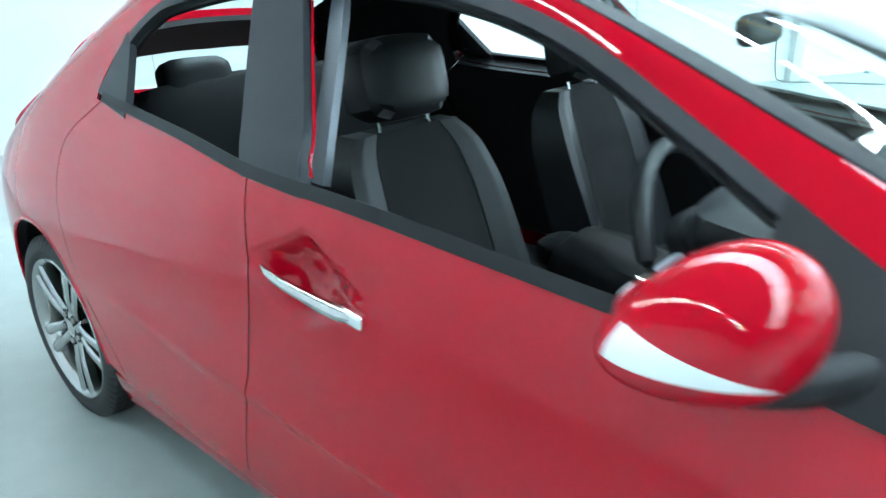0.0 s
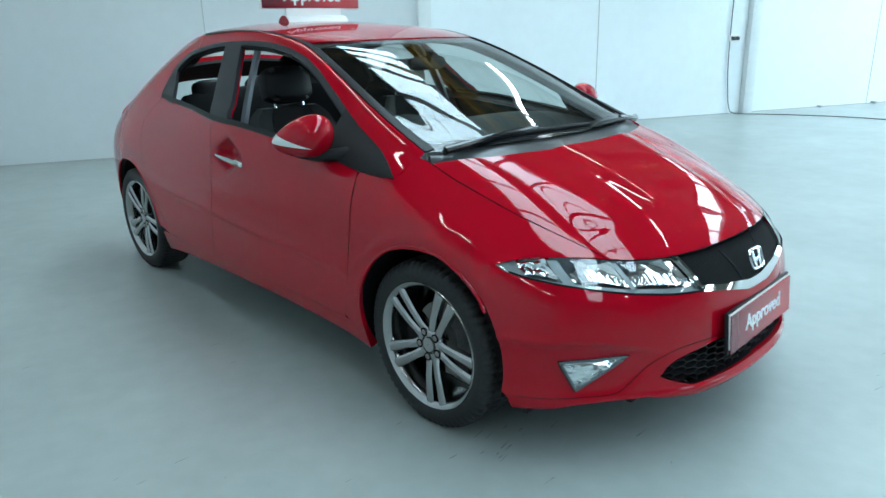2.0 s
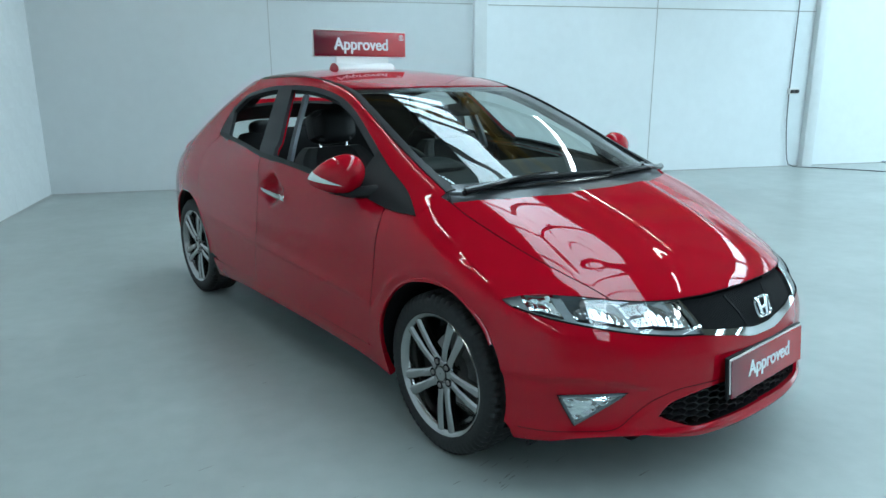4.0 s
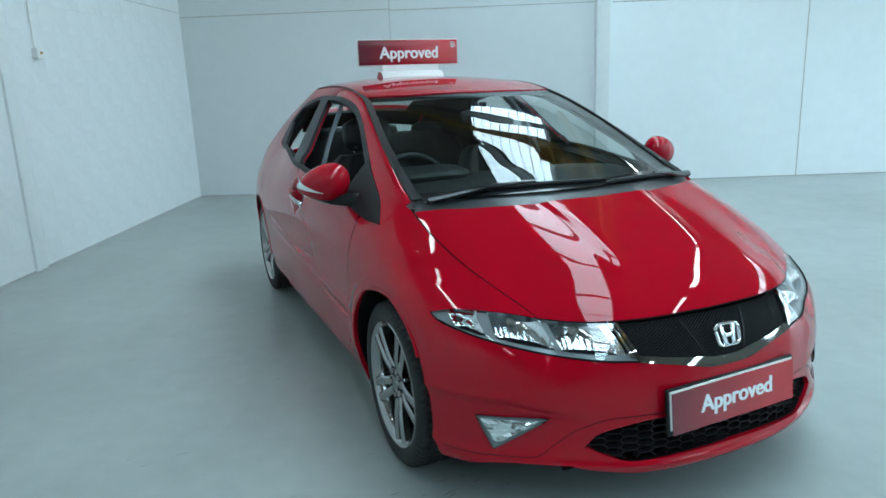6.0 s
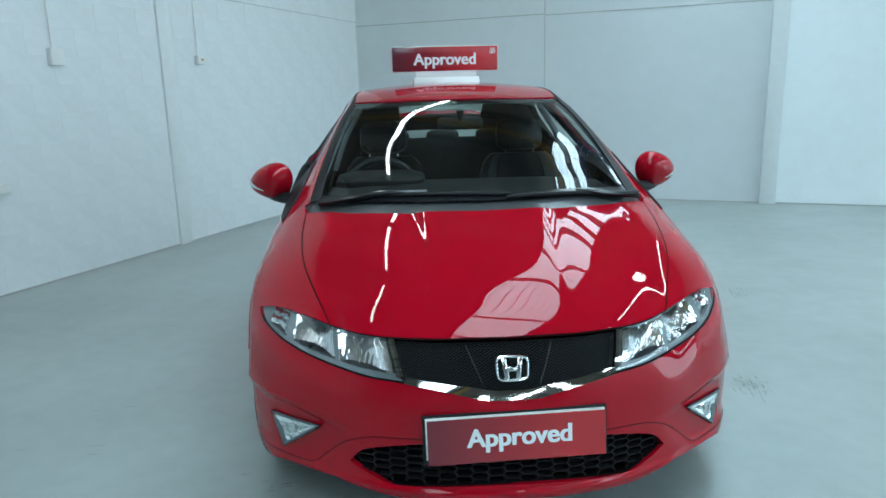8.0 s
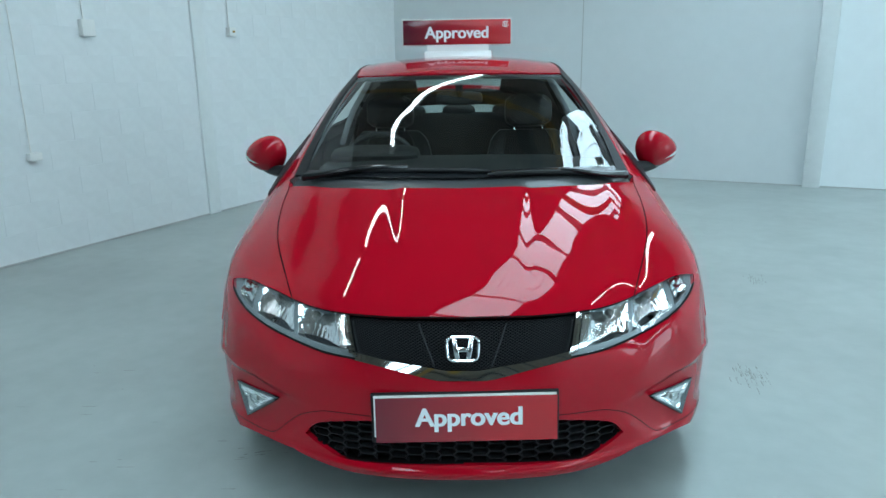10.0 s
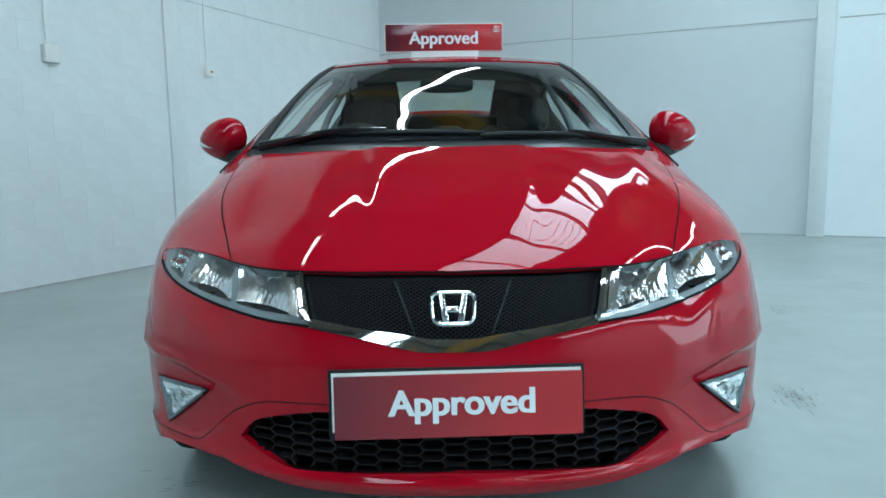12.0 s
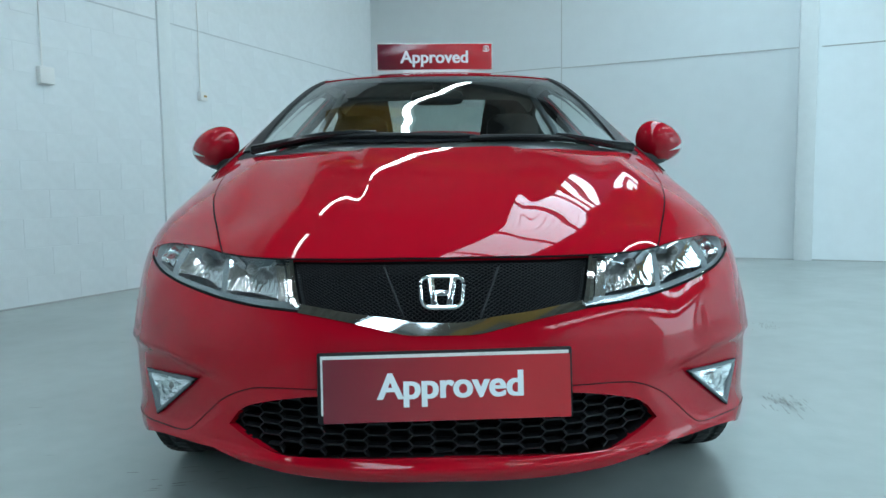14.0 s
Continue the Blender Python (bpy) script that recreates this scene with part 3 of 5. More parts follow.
for side in SIDES:
    rail = coons(run(SCREEN_SIDE + ROOF_SIDE[1:], 60), run(DLO_TOP, 60))
    shell("side_rail", [eased(rail, "b", .003)], RED, car, side=side, depth=.004)
    shell("rail_trim", [lift(rail, -.035)], HEADLINER, car, "grey inner roof rail trim", side=side, depth=-.03)
    edge_line = run(SCREEN_SIDE + ROOF_SIDE[1:], 70)
    inward = np.interp(edge_line[:, 1], [1.0, 1.3, 1.9, 2.1], [.045, .034, .030, .012])
    shell("screen_trim", [lift(coons(edge_line, edge_line - inward[:, None] * (1, .1, 0)), 0.002)], BLACK, car, "black rubber strip along the windscreen and the roof joint", side=side, depth=.008)
    # wing, from the bonnet over the shoulder to the arch
    wing_low = np.vstack([run([(.80, .61, .718), (.845, .64, .66)], 5)[:-1], arc(*ARCH_F, 122, 4, 36), run([(.86, 1.217, .345), (.855, 1.217, .30)], 3)[1:]])
    wing_top = run(HOOD_SIDE + [(.70, 1.06, .968)], len(wing_low))
    wing_front = run([(.80, .61, .718), (.676, .478, .697), (.537, .345, .686)], 26)
    wing_back = run([(.855, 1.217, .30)] + [(.866, 1.33, .304)] + DOOR_FRONT[1:5] + [(.836, 1.262, .916), (.829, 1.225, .917), (.808, 1.09, .90), (.70, 1.06, .968)], 26)
    shell("front_wing", [eased(coons(wing_low, wing_top, wing_front, wing_back), "tlr", .003)], RED, car, side=side, depth=.02)

    # doors
    front_low, front_high = run(SILL_TOP[1:4], 90), run(BELT_FRONT, 90)
    front = coons(front_low, front_high, run(DOOR_FRONT, 64), run(DOOR_MID, 64))
    rear = coons(run(SILL_TOP[3:5], 40), run(BELT_BACK, 40), run(DOOR_MID, 50), run(DOOR_BACK, 50))
    door = shell("front_door", [eased(front, "blr")], RED, car, side=side)
    rear_door = shell("rear_door", [eased(rear, "blr")], RED, car, side=side)
    shell("door_card", [lift(front[[*range(0, 64, 4), 63]][:, [*range(0, 90, 5), 89]], -0.05)], BLACK, door, "black inner door trim", side=side, depth=.02)
    shell("door_card", [lift(rear[[*range(0, 50, 4), 49]][:, [*range(0, 40, 4), 39]], -0.05)], BLACK, rear_door, "black inner door trim", side=side, depth=.02)
    for panel, leaf in ((front, door), (rear, rear_door)):
        ledge = np.concatenate([lift(panel[-1:], -.002), lift(panel[-1:], -.053)]) + (0, 0, .004)
        shell("inner_sill", [ledge], BLACK, leaf, "black inner window sill", side=side, depth=0)
    shell("sill", [coons(run(SILL_LOW, 40), run(SILL_TOP, 40))], RED, car, side=side, depth=.04)

    # quarter panel round the rear arch
    q_low = np.vstack([run([(.884, 3.017, .326), (.89, 3.09, .36)], 3)[:-1], arc(*ARCH_R, 176, 8, 40, .89), run([(.83, 3.86, .36), (.80, 3.9, .25)], 3)[1:]])
    q_top = run([(.515, 3.0, 1.37), (.495, 3.3, 1.30), (.46, 3.72, 1.19)], len(q_low))
    q_left = np.vstack([run(DOOR_BACK, 26)[:-1], run(DLO_REAR[::-1], 16)[:-1], run([(.592, 2.967, 1.328), (.515, 3.0, 1.37)], 5)])
    q_right = run([(.80, 3.9, .25), (.78, 4.05, .5), (.70, 4.1, .8), (.60, 4.0, 1.0), (.46, 3.72, 1.19)], len(q_left))
    quarter = coons(q_low, q_top, q_left, q_right)
    shell("quarter_panel", [eased(quarter, "l")], RED, car, side=side, depth=.004)
    shell("quarter_trim", [lift(quarter[::2, ::2], -.035)], BLACK, car, "black inner quarter trim", side=side, depth=-.03)

    # bumper corner and its middle share their edges
left_a = run([(.583, .288, .600), (.545, .215, .45), (.488, .156, .318)], 36)
left_b = run([(.488, .156, .318), (.505, .165, .285), (.523, .181, .259)], 12)
INTAKE_TOP = [(0, .055, .40), (.22, .066, .40), (.32, .088, .393), (.442, .133, .363), (.488, .156, .318)]
INTAKE_LOW = [(0, .053, .272), (.2, .07, .268), (.351, .101, .267), (.431, .129, .29), (.488, .156, .318)]
LIP = [(0, .07, .221), (.354, .112, .232), (.523, .181, .259)]
BUMPER_TOP = [(0, .075, .530), (.06, .076, .5305), (.10, .078, .536), (.2, .095, .557), (.313, .127, .574), (.433, .176, .582), (.583, .288, .600)]
mid_high = coons(run(INTAKE_TOP, 40), run(BUMPER_TOP, 40), run([(0, .055, .40), (0, .06, .47), (0, .075, .533)], 36), left_a[::-1])
mid_low = coons(run(LIP, 40), run(INTAKE_LOW, 40), run([(0, .07, .221), (0, .05, .25), (0, .053, .272)], 12), left_b[::-1])
corner_left = np.vstack([left_b[::-1], left_a[::-1][1:]])
corner_right = np.vstack([run([(.825, .50, .205), (.845, .51, .27)], 4)[:-1], arc(*ARCH_F, 192, 122, 20, .86), run([(.845, .64, .66), (.801, .614, .713)], 5)[1:]])
corner_right = run(corner_right, len(corner_left))
corner = coons(run([(.523, .181, .255), (.70, .317, .245), (.77, .39, .225), (.825, .50, .205)], 48), run([(.583, .288, .600), (.687, .388, .622), (.752, .476, .643), (.791, .544, .662), (.808, .586, .688), (.801, .614, .713)], 48), corner_left, corner_right)
bumper = shell("front_bumper", [whole(mid_high), whole(mid_low), corner, corner * (-1, 1, 1)], RED, car, depth=.02)

# dark shut lines between the panels
for s in SIDES:
    for line, n in ((HOOD_SIDE, 40), (DOOR_FRONT[1:], 40), (DOOR_MID, 40), (DOOR_BACK[1:-1], 40), (SILL_TOP[1:5], 60)):
        gap = lift(settle(run(line, n))[None], -.0012)[0] * (s, 1, 1)
        part("shut_line", tube([tuple(p) for p in gap], .0014, 6), DARK, car, "dark shut line")
gap = lift(settle(np.vstack([run(HOOD_FRONT, 40)[:0:-1] * (-1, 1, 1), run(HOOD_FRONT, 40)]) * (1, 1, 1))[None], -.0012)[0]
part("shut_line", tube([tuple(p) for p in gap], .0020, 6), DARK, car, "dark shut line")

# seam lines of the bumper's lower piece
for s in SIDES:
    seam = settle(run([(.10 * s, .062, .414), (.271 * s, .091, .413), (.375 * s, .121, .41), (.431 * s, .145, .402), (.498 * s, .183, .37), (.544 * s, .214, .327), (.585 * s, .235, .288), (.62 * s, .25, .276), (.688 * s, .307, .271), (.761 * s, .389, .264), (.82 * s, .48, .262)], 60))
    bm = tube([tuple(p) for p in seam], .0013, 5)
    part("bumper_seam", bm, DARK, bumper)


# ---- the car's parts ----
def lathe(profile, n, axis="x", faceted=False):
    """A bmesh turned from (along, radius) pairs about the x axis."""
    bm, rings = bmesh.new(), []
    for a, r in profile:
        rings.append([bm.verts.new((a, r * math.cos(w), r * math.sin(w))) for w in (2 * math.pi * k / n for k in range(n))])
    for i in range(len(rings) - 1):
        for k in range(n):
            bm.faces.new((rings[i][k], rings[i][(k + 1) % n], rings[i + 1][(k + 1) % n], rings[i + 1][k]))
    bmesh.ops.recalc_face_normals(bm, faces=bm.faces[:])
    return bm


def moved(bm, m):
    bmesh.ops.transform(bm, matrix=m, verts=bm.verts[:])
    return bm


def mirrored(bm, side):
    """The bmesh, or its mirror image for the side x < 0."""
    if side < 0:
        bmesh.ops.scale(bm, vec=(-1, 1, 1), verts=bm.verts[:])
        bmesh.ops.reverse_faces(bm, faces=bm.faces[:])
    return bm


def bars(pairs, wide, deep):
    """One bmesh of thin ribs between pairs of points, standing deep along y."""
    bm = bmesh.new()
    for a, b in pairs:
        a, b = Vector(a), Vector(b)
        d = (b - a).normalized()
        s = d.cross(Vector((0, 1, 0))).normalized() * wide / 2
        y = Vector((0, deep, 0))
        v = [bm.verts.new(p) for p in (a - s, a + s, b + s, b - s, a - s + y, a + s + y, b + s + y, b - s + y)]
        for f in ((0, 1, 2, 3), (0, 4, 5, 1), (3, 2, 6, 7), (1, 5, 6, 2), (0, 3, 7, 4)):
            bm.faces.new([v[k] for k in f])
    return bm


def nose_ys(points):
    """Where the nose lies in y, for pairs of x and z."""
    p = np.array([(abs(x), 0.0, z) for x, z in points])
    lo, hi = np.full(len(p), -0.3), np.full(len(p), 1.2)
    for _ in range(22):
        p[:, 1] = (lo + hi) / 2
        inside = body(p) < 0
        hi, lo = np.where(inside, p[:, 1], hi), np.where(inside, lo, p[:, 1])
    return hi


def nose_y(x, z):
    return float(nose_ys([(x, z)])[0])


# grille between the bonnet and the bumper
GRILLE_LOW = [(0, .082, .554), (.05, .083, .555), (.11, .087, .565), (.2, .10, .576), (.312, .132, .592)]
GRILLE_TOP = [(0, .166, .682), (.2, .18, .68), (.338, .218, .675)]
grille = shell("grille", [whole(lift(coons(run(GRILLE_LOW, 20), run(GRILLE_TOP, 20), run([(0, .082, .556), (0, .11, .62), (0, .166, .682)], 12), run([(.312, .132, .592), (.325, .17, .63), (.338, .218, .675)], 12)), -0.05))], DARK, car, "black mesh grille", depth=0)
g = lift(coons(run(GRILLE_LOW, 49), run(GRILLE_TOP, 49), run([(0, .082, .556), (0, .11, .62), (0, .166, .682)], 31), run([(.312, .132, .592), (.325, .17, .63), (.338, .218, .675)], 31)), -0.014)
g2 = whole(g)
net = [(g2[i, j], g2[i + 1, j + s]) for i in range(30) for j in range(g2.shape[1]) for s in (-1, 1) if (i + j) % 2 == 0 and 0 <= j + s < g2.shape[1]]
part("grille_mesh", bars(net, 0.0017, 0.004), NET, grille, "black diamond mesh", smooth=False)
for s in SIDES:
    a = lift(settle([(.128 * s, .17, .668), (.105 * s, .12, .62), (.082 * s, .09, .567)])[None], -0.012)[0]
    part("grille_rib", tube([tuple(p) for p in a], 0.0035, 6), NET, grille)
shell("grille_bar", [whole(lift(coons(run(BUMPER_TOP[:5], 40), run(GRILLE_LOW, 40)), 0.0) + np.linspace(-.003, .006, 12)[:, None, None] * (0, 1, 0))], DARK_CHROME, car, "smoked chrome bar under the grille", depth=.02)
for s in SIDES:
    shell("grille_upright", [lift(coons(run([(.308, .130, .586), (.336, .216, .676)], 8), run([(.318, .135, .584), (.346, .222, .678)], 8)), 0.002)], DARK_CHROME, car, "smoked chrome upright", side=s, depth=.02)

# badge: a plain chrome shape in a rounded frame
ring = []
for k in range(44):
    w = 2 * math.pi * k / 44
    c, d = math.cos(w), math.sin(w)
    px, pz = math.copysign(abs(c) ** .42, c), math.copysign(abs(d) ** .42, d)
    ring.append((px * (.0445 + .0025 * pz), 0, .0335 * pz))
badge = part("badge", tube(ring, 0.0048, 8, closed=True), SILVER, car, "chrome badge on the grille")
badge.matrix_basis = pose(0, .094, .619, -22)
for s in SIDES:
    part("badge_bar", bevelled(moved(boxes((-.0075, -.004, -.031, .0075, .004, .032)), pose(.020 * s, 0, 0, 0, 9 * s, 0)), 0.003), SILVER, badge)
part("badge_web", bevelled(boxes((-.018, -.0035, -.009, .018, .0035, .004)), 0.002), SILVER, badge)

# lower intake with its honeycomb
intake = shell("lower_grille", [whole(lift(coons(run(INTAKE_LOW, 24), run(INTAKE_TOP, 24)), -0.09))], DARK, car, "black honeycomb lower grille", depth=0)
for edge in (INTAKE_LOW, INTAKE_TOP):
    rim_line = settle(run(edge, 30))[None]
    shell("intake_wall", [whole(np.concatenate([lift(rim_line, -.012), lift(rim_line, -.092)]))], DARK, intake, "black wall of the intake", depth=0)
low_at, top_at = (spline(*[(x, z) for x, y, z in line[:4]], (.50, .318)) for line in (INTAKE_LOW, INTAKE_TOP))
edges = set()
HX, HZ, HM = 0.060, 0.0235, 0.018
for col in range(-11, 12):
    for row in range(-1, 8):
        cx, cz = col * (HX / 2 + HM), 0.262 + row * HZ + (col % 2) * HZ / 2
        pts = [(cx - HX / 2, cz), (cx - HM, cz + HZ / 2), (cx + HM, cz + HZ / 2), (cx + HX / 2, cz), (cx + HM, cz - HZ / 2), (cx - HM, cz - HZ / 2)]
        for a, b in zip(pts, pts[1:] + pts[:1]):
            mx, mz = (a[0] + b[0]) / 2, (a[1] + b[1]) / 2
            if abs(mx) < 0.48 and low_at(abs(mx)) - 0.004 < mz < top_at(abs(mx)) + 0.004:
                edges.add(tuple(sorted(((round(a[0], 3), round(a[1], 3)), (round(b[0], 3), round(b[1], 3))))))
edges = sorted(edges)
ends = nose_ys([(p[0], max(p[1], .2)) for e in edges for p in e]).reshape(-1, 2) + .03
comb = [((a[0], ya, a[1]), (b[0], yb, b[1])) for (a, b), (ya, yb) in zip(edges, ends.tolist())]
part("honeycomb", bars(comb, 0.0032, 0.025), NET, intake, "black honeycomb mesh", smooth=False)

# show plate on the bumper
plate = part("show_plate", bevelled(boxes((-.268, 0, -.074, .268, .012, .074)), 0.003), BLACK, car, "red printed show plate in a black holder")
plate.matrix_basis = pose(.005, .062, .426, -5, -0.4, 1.5)
part("white_plate", boxes((-.260, -.004, -.055, .260, -.0005, .068)), WHITE_PLASTIC, plate, "white plate behind, its edge showing", smooth=False)
RED_FADE = bpy.data.materials.new("red_fade")
RED_FADE.use_nodes = True
fn, fl = RED_FADE.node_tree.nodes, RED_FADE.node_tree.links
split, fade, where = fn.new("ShaderNodeSeparateXYZ"), fn.new("ShaderNodeValToRGB"), fn.new("ShaderNodeTexCoord")
span = fn.new("ShaderNodeMapRange")
span.inputs["From Min"].default_value, span.inputs["From Max"].default_value = -.3, .3
fl.new(where.outputs["Object"], split.inputs[0])
fl.new(split.outputs["X"], span.inputs["Value"])
fl.new(span.outputs["Result"], fade.inputs["Fac"])
fade.color_ramp.elements[0].color, fade.color_ramp.elements[1].color = (.12, .006, .02, 1), (.50, .014, .022, 1)
fade.color_ramp.elements[1].position = 0.75
fl.new(fade.outputs["Color"], fn["Principled BSDF"].inputs["Base Color"])
fn["Principled BSDF"].inputs["Roughness"].default_value = 0.18
fn["Principled BSDF"].inputs["Specular IOR Level"].default_value = 0.8
board = part("printed_board", boxes((-.255, -.008, -.071, .262, -.0045, .0615)), RED_FADE, plate, "red board fading to dark red", smooth=False)
lettering("Approved", 0.0755, LETTER, pose(.012, -.0086, .000, 90, 0, 0), plate, depth=.0003, bold=.0014)

for side in SIDES:
    # headlamp
    lamp = shell("headlamp", [lift(coons(run(LAMP_LOW, 30), run(LAMP_TOP, 30), run([LAMP_LOW[0], (.325, .17, .63), LAMP_TOP[0]], 12), run(LAMP_END, 12)), -0.075)], LAMP_GREY, car, "clear-lens headlamp with chrome reflectors", side=side, depth=0)
    lens_grid = coons(run(LAMP_LOW, 30), run(LAMP_TOP, 30), run([LAMP_LOW[0], (.325, .17, .63), LAMP_TOP[0]], 12), run(LAMP_END, 12))
    shell("lens", [eased(lift(lens_grid, -0.001), "bt", .003)], LENS, lamp, "clear lens", side=side, depth=0).visible_shadow = False
    shell("lamp_bezel", [np.concatenate([lift(lens_grid[:1], -.002), lift(lens_grid[:1], -.075)])], LAMP_GREY, lamp, side=side, depth=0)
    shell("lamp_bezel", [np.concatenate([lift(lens_grid[-1:], -.002), lift(lens_grid[-1:], -.075)])], LAMP_GREY, lamp, side=side, depth=0)
    fine = coons(run(LAMP_LOW, 101), run(LAMP_TOP, 101), run([LAMP_LOW[0], (.325, .17, .63), LAMP_TOP[0]], 31), run(LAMP_END, 31))
    along, high = np.linspace(0, 1, 101)[None, :], np.linspace(0, 1, 31)[:, None]
    rng = np.random.default_rng(5)
    for a, b, deep, ribs in ((8, 34, .040, 3), (37, 65, .052, 4), (71, 88, .034, 0)):
        mid, half = (a + b) / 200, (b - a) / 200
        r = ((along - mid) / half) ** 2 * .85 + ((high - .58) / .46) ** 2 * .45
        hollow = .014 + deep * np.clip(1 - r, 0, 1) + .0008 * rng.uniform(-1, 1, r.shape)
        flutes = np.clip((.46 - high) / .08, 0, 1) * .0035 * np.sin(along * 230 + high * 16) * (ribs > 0)
        facets = .004 * np.round(np.sin(along * 95) + np.sin(high * 17)) * (ribs == 0) * (r < .8)
        bowl = lift(fine, -.001) + (hollow + flutes + facets)[:, :, None] * (-.25, .95, 0)
        shell("reflector", [bowl[5:30, a : b + 1]], SILVER, lamp, "bright chrome reflector bowl with fine flutes", side=side, depth=0)
        p = bowl[20, (a + b) // 2]
        cup = lathe([(0, .001), (0, .0065), (.008, .0075), (.012, .011), (.020, .0125), (.028, .014)] if ribs else [(0, .001), (.002, .006), (.014, .009), (.022, .010)], 18)
        part("bulb_cap", mirrored(moved(cup, Matrix.Translation((p[0] + .008, p[1] - .034, p[2])) @ Matrix.Rotation(radians(80), 4, "Z")), side), STEEL if ribs else SILVER, lamp, "grey bulb cap")
    for a, b in ((34, 37), (65, 71)):
        shell("lamp_divider", [lift(fine[4:30, a : b + 1], -.012)], LAMP_TRIM, lamp, "grey divider between the bowls", side=side, depth=.03)
    shell("lamp_band", [lift(fine[:6], -.012)], LAMP_TRIM, lamp, "grey band along the foot", side=side, depth=.02)
    shell("lamp_band", [lift(fine[5:, 88:], -.012)], LAMP_TRIM, lamp, "grey outer end", side=side, depth=.02)
    shell("lamp_blade", [lift(fine[5:30, 4:9], -.012)], SILVER, lamp, "bright inner wall of the lamp", side=side, depth=.02)
    shell("lamp_blade", [lift(fine[3:31, 1:4], -.006)], CHROME, lamp, "thin chrome upright", side=side, depth=.01)

    edge = settle(run(LAMP_LOW, 40)) * (side, 1, 1)
    part("lamp_gasket", tube([tuple(p) for p in edge], .0032, 6), DARK, lamp, "dark gap under the lens")

    # fog lamp
    FOG = [(.738, .375, .392), (.574, .236, .402), (.702, .335, .295)]
    fog_grid = coons(run([FOG[0], FOG[2]], 9), run([FOG[1], FOG[1]], 9) + np.linspace(0, 1e-5, 9)[:, None], run([FOG[0], FOG[1]], 12), run([FOG[2], FOG[1]], 12))
    dent = np.random.default_rng(9).uniform(-1, 1, (12, 9, 1))
    fog = shell("fog_lamp", [lift(fog_grid, .005) + dent * (0, .0055, 0)], SILVER, car, "triangular clear fog lamp", side=side, depth=0)
    fog.data.shade_flat()
    shell("lens", [lift(fog_grid, .010)], LENS, fog, "clear lens", side=side, depth=.004).visible_shadow = False
    rim = lift(np.vstack([run([FOG[0], FOG[1]], 12), run([FOG[1], FOG[2]], 12)[1:], run([FOG[2], FOG[0]], 10)[1:-1]])[None], 0)[0]
    rim = lift(settle(rim)[None], .006)[0]
    part("fog_rim", mirrored(tube([tuple(p) for p in rim], 0.0048, 8, closed=True), side), LAMP_GREY, fog, "grey rim")
    part("fog_gap", mirrored(tube([tuple(p) for p in rim + .06 * (rim - rim.mean(0))], 0.003, 6, closed=True), side), DARK, fog, "dark gap round the lamp")
    cap = bmesh.new()
    bmesh.ops.create_uvsphere(cap, u_segments=12, v_segments=8, radius=.013)
    c = settle([(.672, .27, .372)])[0]
    part("bulb", mirrored(moved(cap, Matrix.Translation((c[0], c[1], c[2])) @ Matrix.Diagonal((1, .6, 1, 1))), side), STEEL, fog, "bulb cap")

    # side glass surround: belt strip, upper frame, pillar films, mirror triangle
    belt = BELT_FRONT[1:] + BELT_BACK[1:]
    shell("belt_strip", [lift(coons(run(belt, 50), run(np.array(belt) + (-.012, 0, .022), 50)), .003)], BLACK, car, "black belt strip", side=side, depth=.012)
    top_line = run(DLO_TOP[2:] + DLO_REAR[1:-1], 60)
    d = np.gradient(top_line, axis=0)
    into = np.stack([np.zeros(60), d[:, 2], -d[:, 1]], 1)
    into /= np.linalg.norm(into, axis=1)[:, None]
    inner = top_line + into * 0.036
    shell("window_frame", [lift(coons(top_line, inner), .001)], PILLAR_BLACK, car, "black window frame", side=side, depth=.02)
    shell("frame_lining", [lift(coons(top_line - into * 0.03, inner), -.011)], BLACK, car, "black inner window frame", side=side, depth=0)
    shell("window_seal", [lift(coons(inner, inner + into * 0.010), -.016)], BLACK, car, "black window seal", side=side, depth=.01)
    shell("pillar_film", [lift(coons(run([(.855, 2.21, 1.003), (.847, 2.405, 1.012)], 8), run([(.581, 2.49, 1.361), (.575, 2.66, 1.355)], 8), run([(.855, 2.21, 1.003), (.74, 2.33, 1.17), (.581, 2.49, 1.361)], 16), run([(.847, 2.405, 1.012), (.73, 2.52, 1.17), (.575, 2.66, 1.355)], 16)), .002)], PILLAR_BLACK, car, "black centre pillar film", side=side, depth=.03)
    shell("rear_corner_film", [lift(coons(run([(.79, 2.99, 1.052), (.752, 3.15, 1.066)], 6), run([(.66, 3.11, 1.2), (.64, 3.15, 1.225)], 6)), .002)], PILLAR_BLACK, car, "black quarter film", side=side, depth=.02)
    shell("door_frame_edge", [lift(coons(run([(.832, 2.214, 1.036), (.832, 2.219, 1.036)], 4), run([(.60, 2.461, 1.34), (.595, 2.466, 1.345)], 4)), -.014)], RED, car, "red inner door frame", side=side, depth=.006)
    post = np.array([[(.705, 2.335, .97), (.698, 2.390, .97)], [(.668, 2.345, 1.08), (.660, 2.400, 1.08)], [(.630, 2.360, 1.17), (.622, 2.412, 1.17)], [(.560, 2.405, 1.29), (.553, 2.455, 1.29)], [(.505, 2.435, 1.385), (.500, 2.485, 1.385)]])
    shell("pillar_trim", [post], TRIM, car, "pale grey inner pillar trim", side=side, depth=.02)
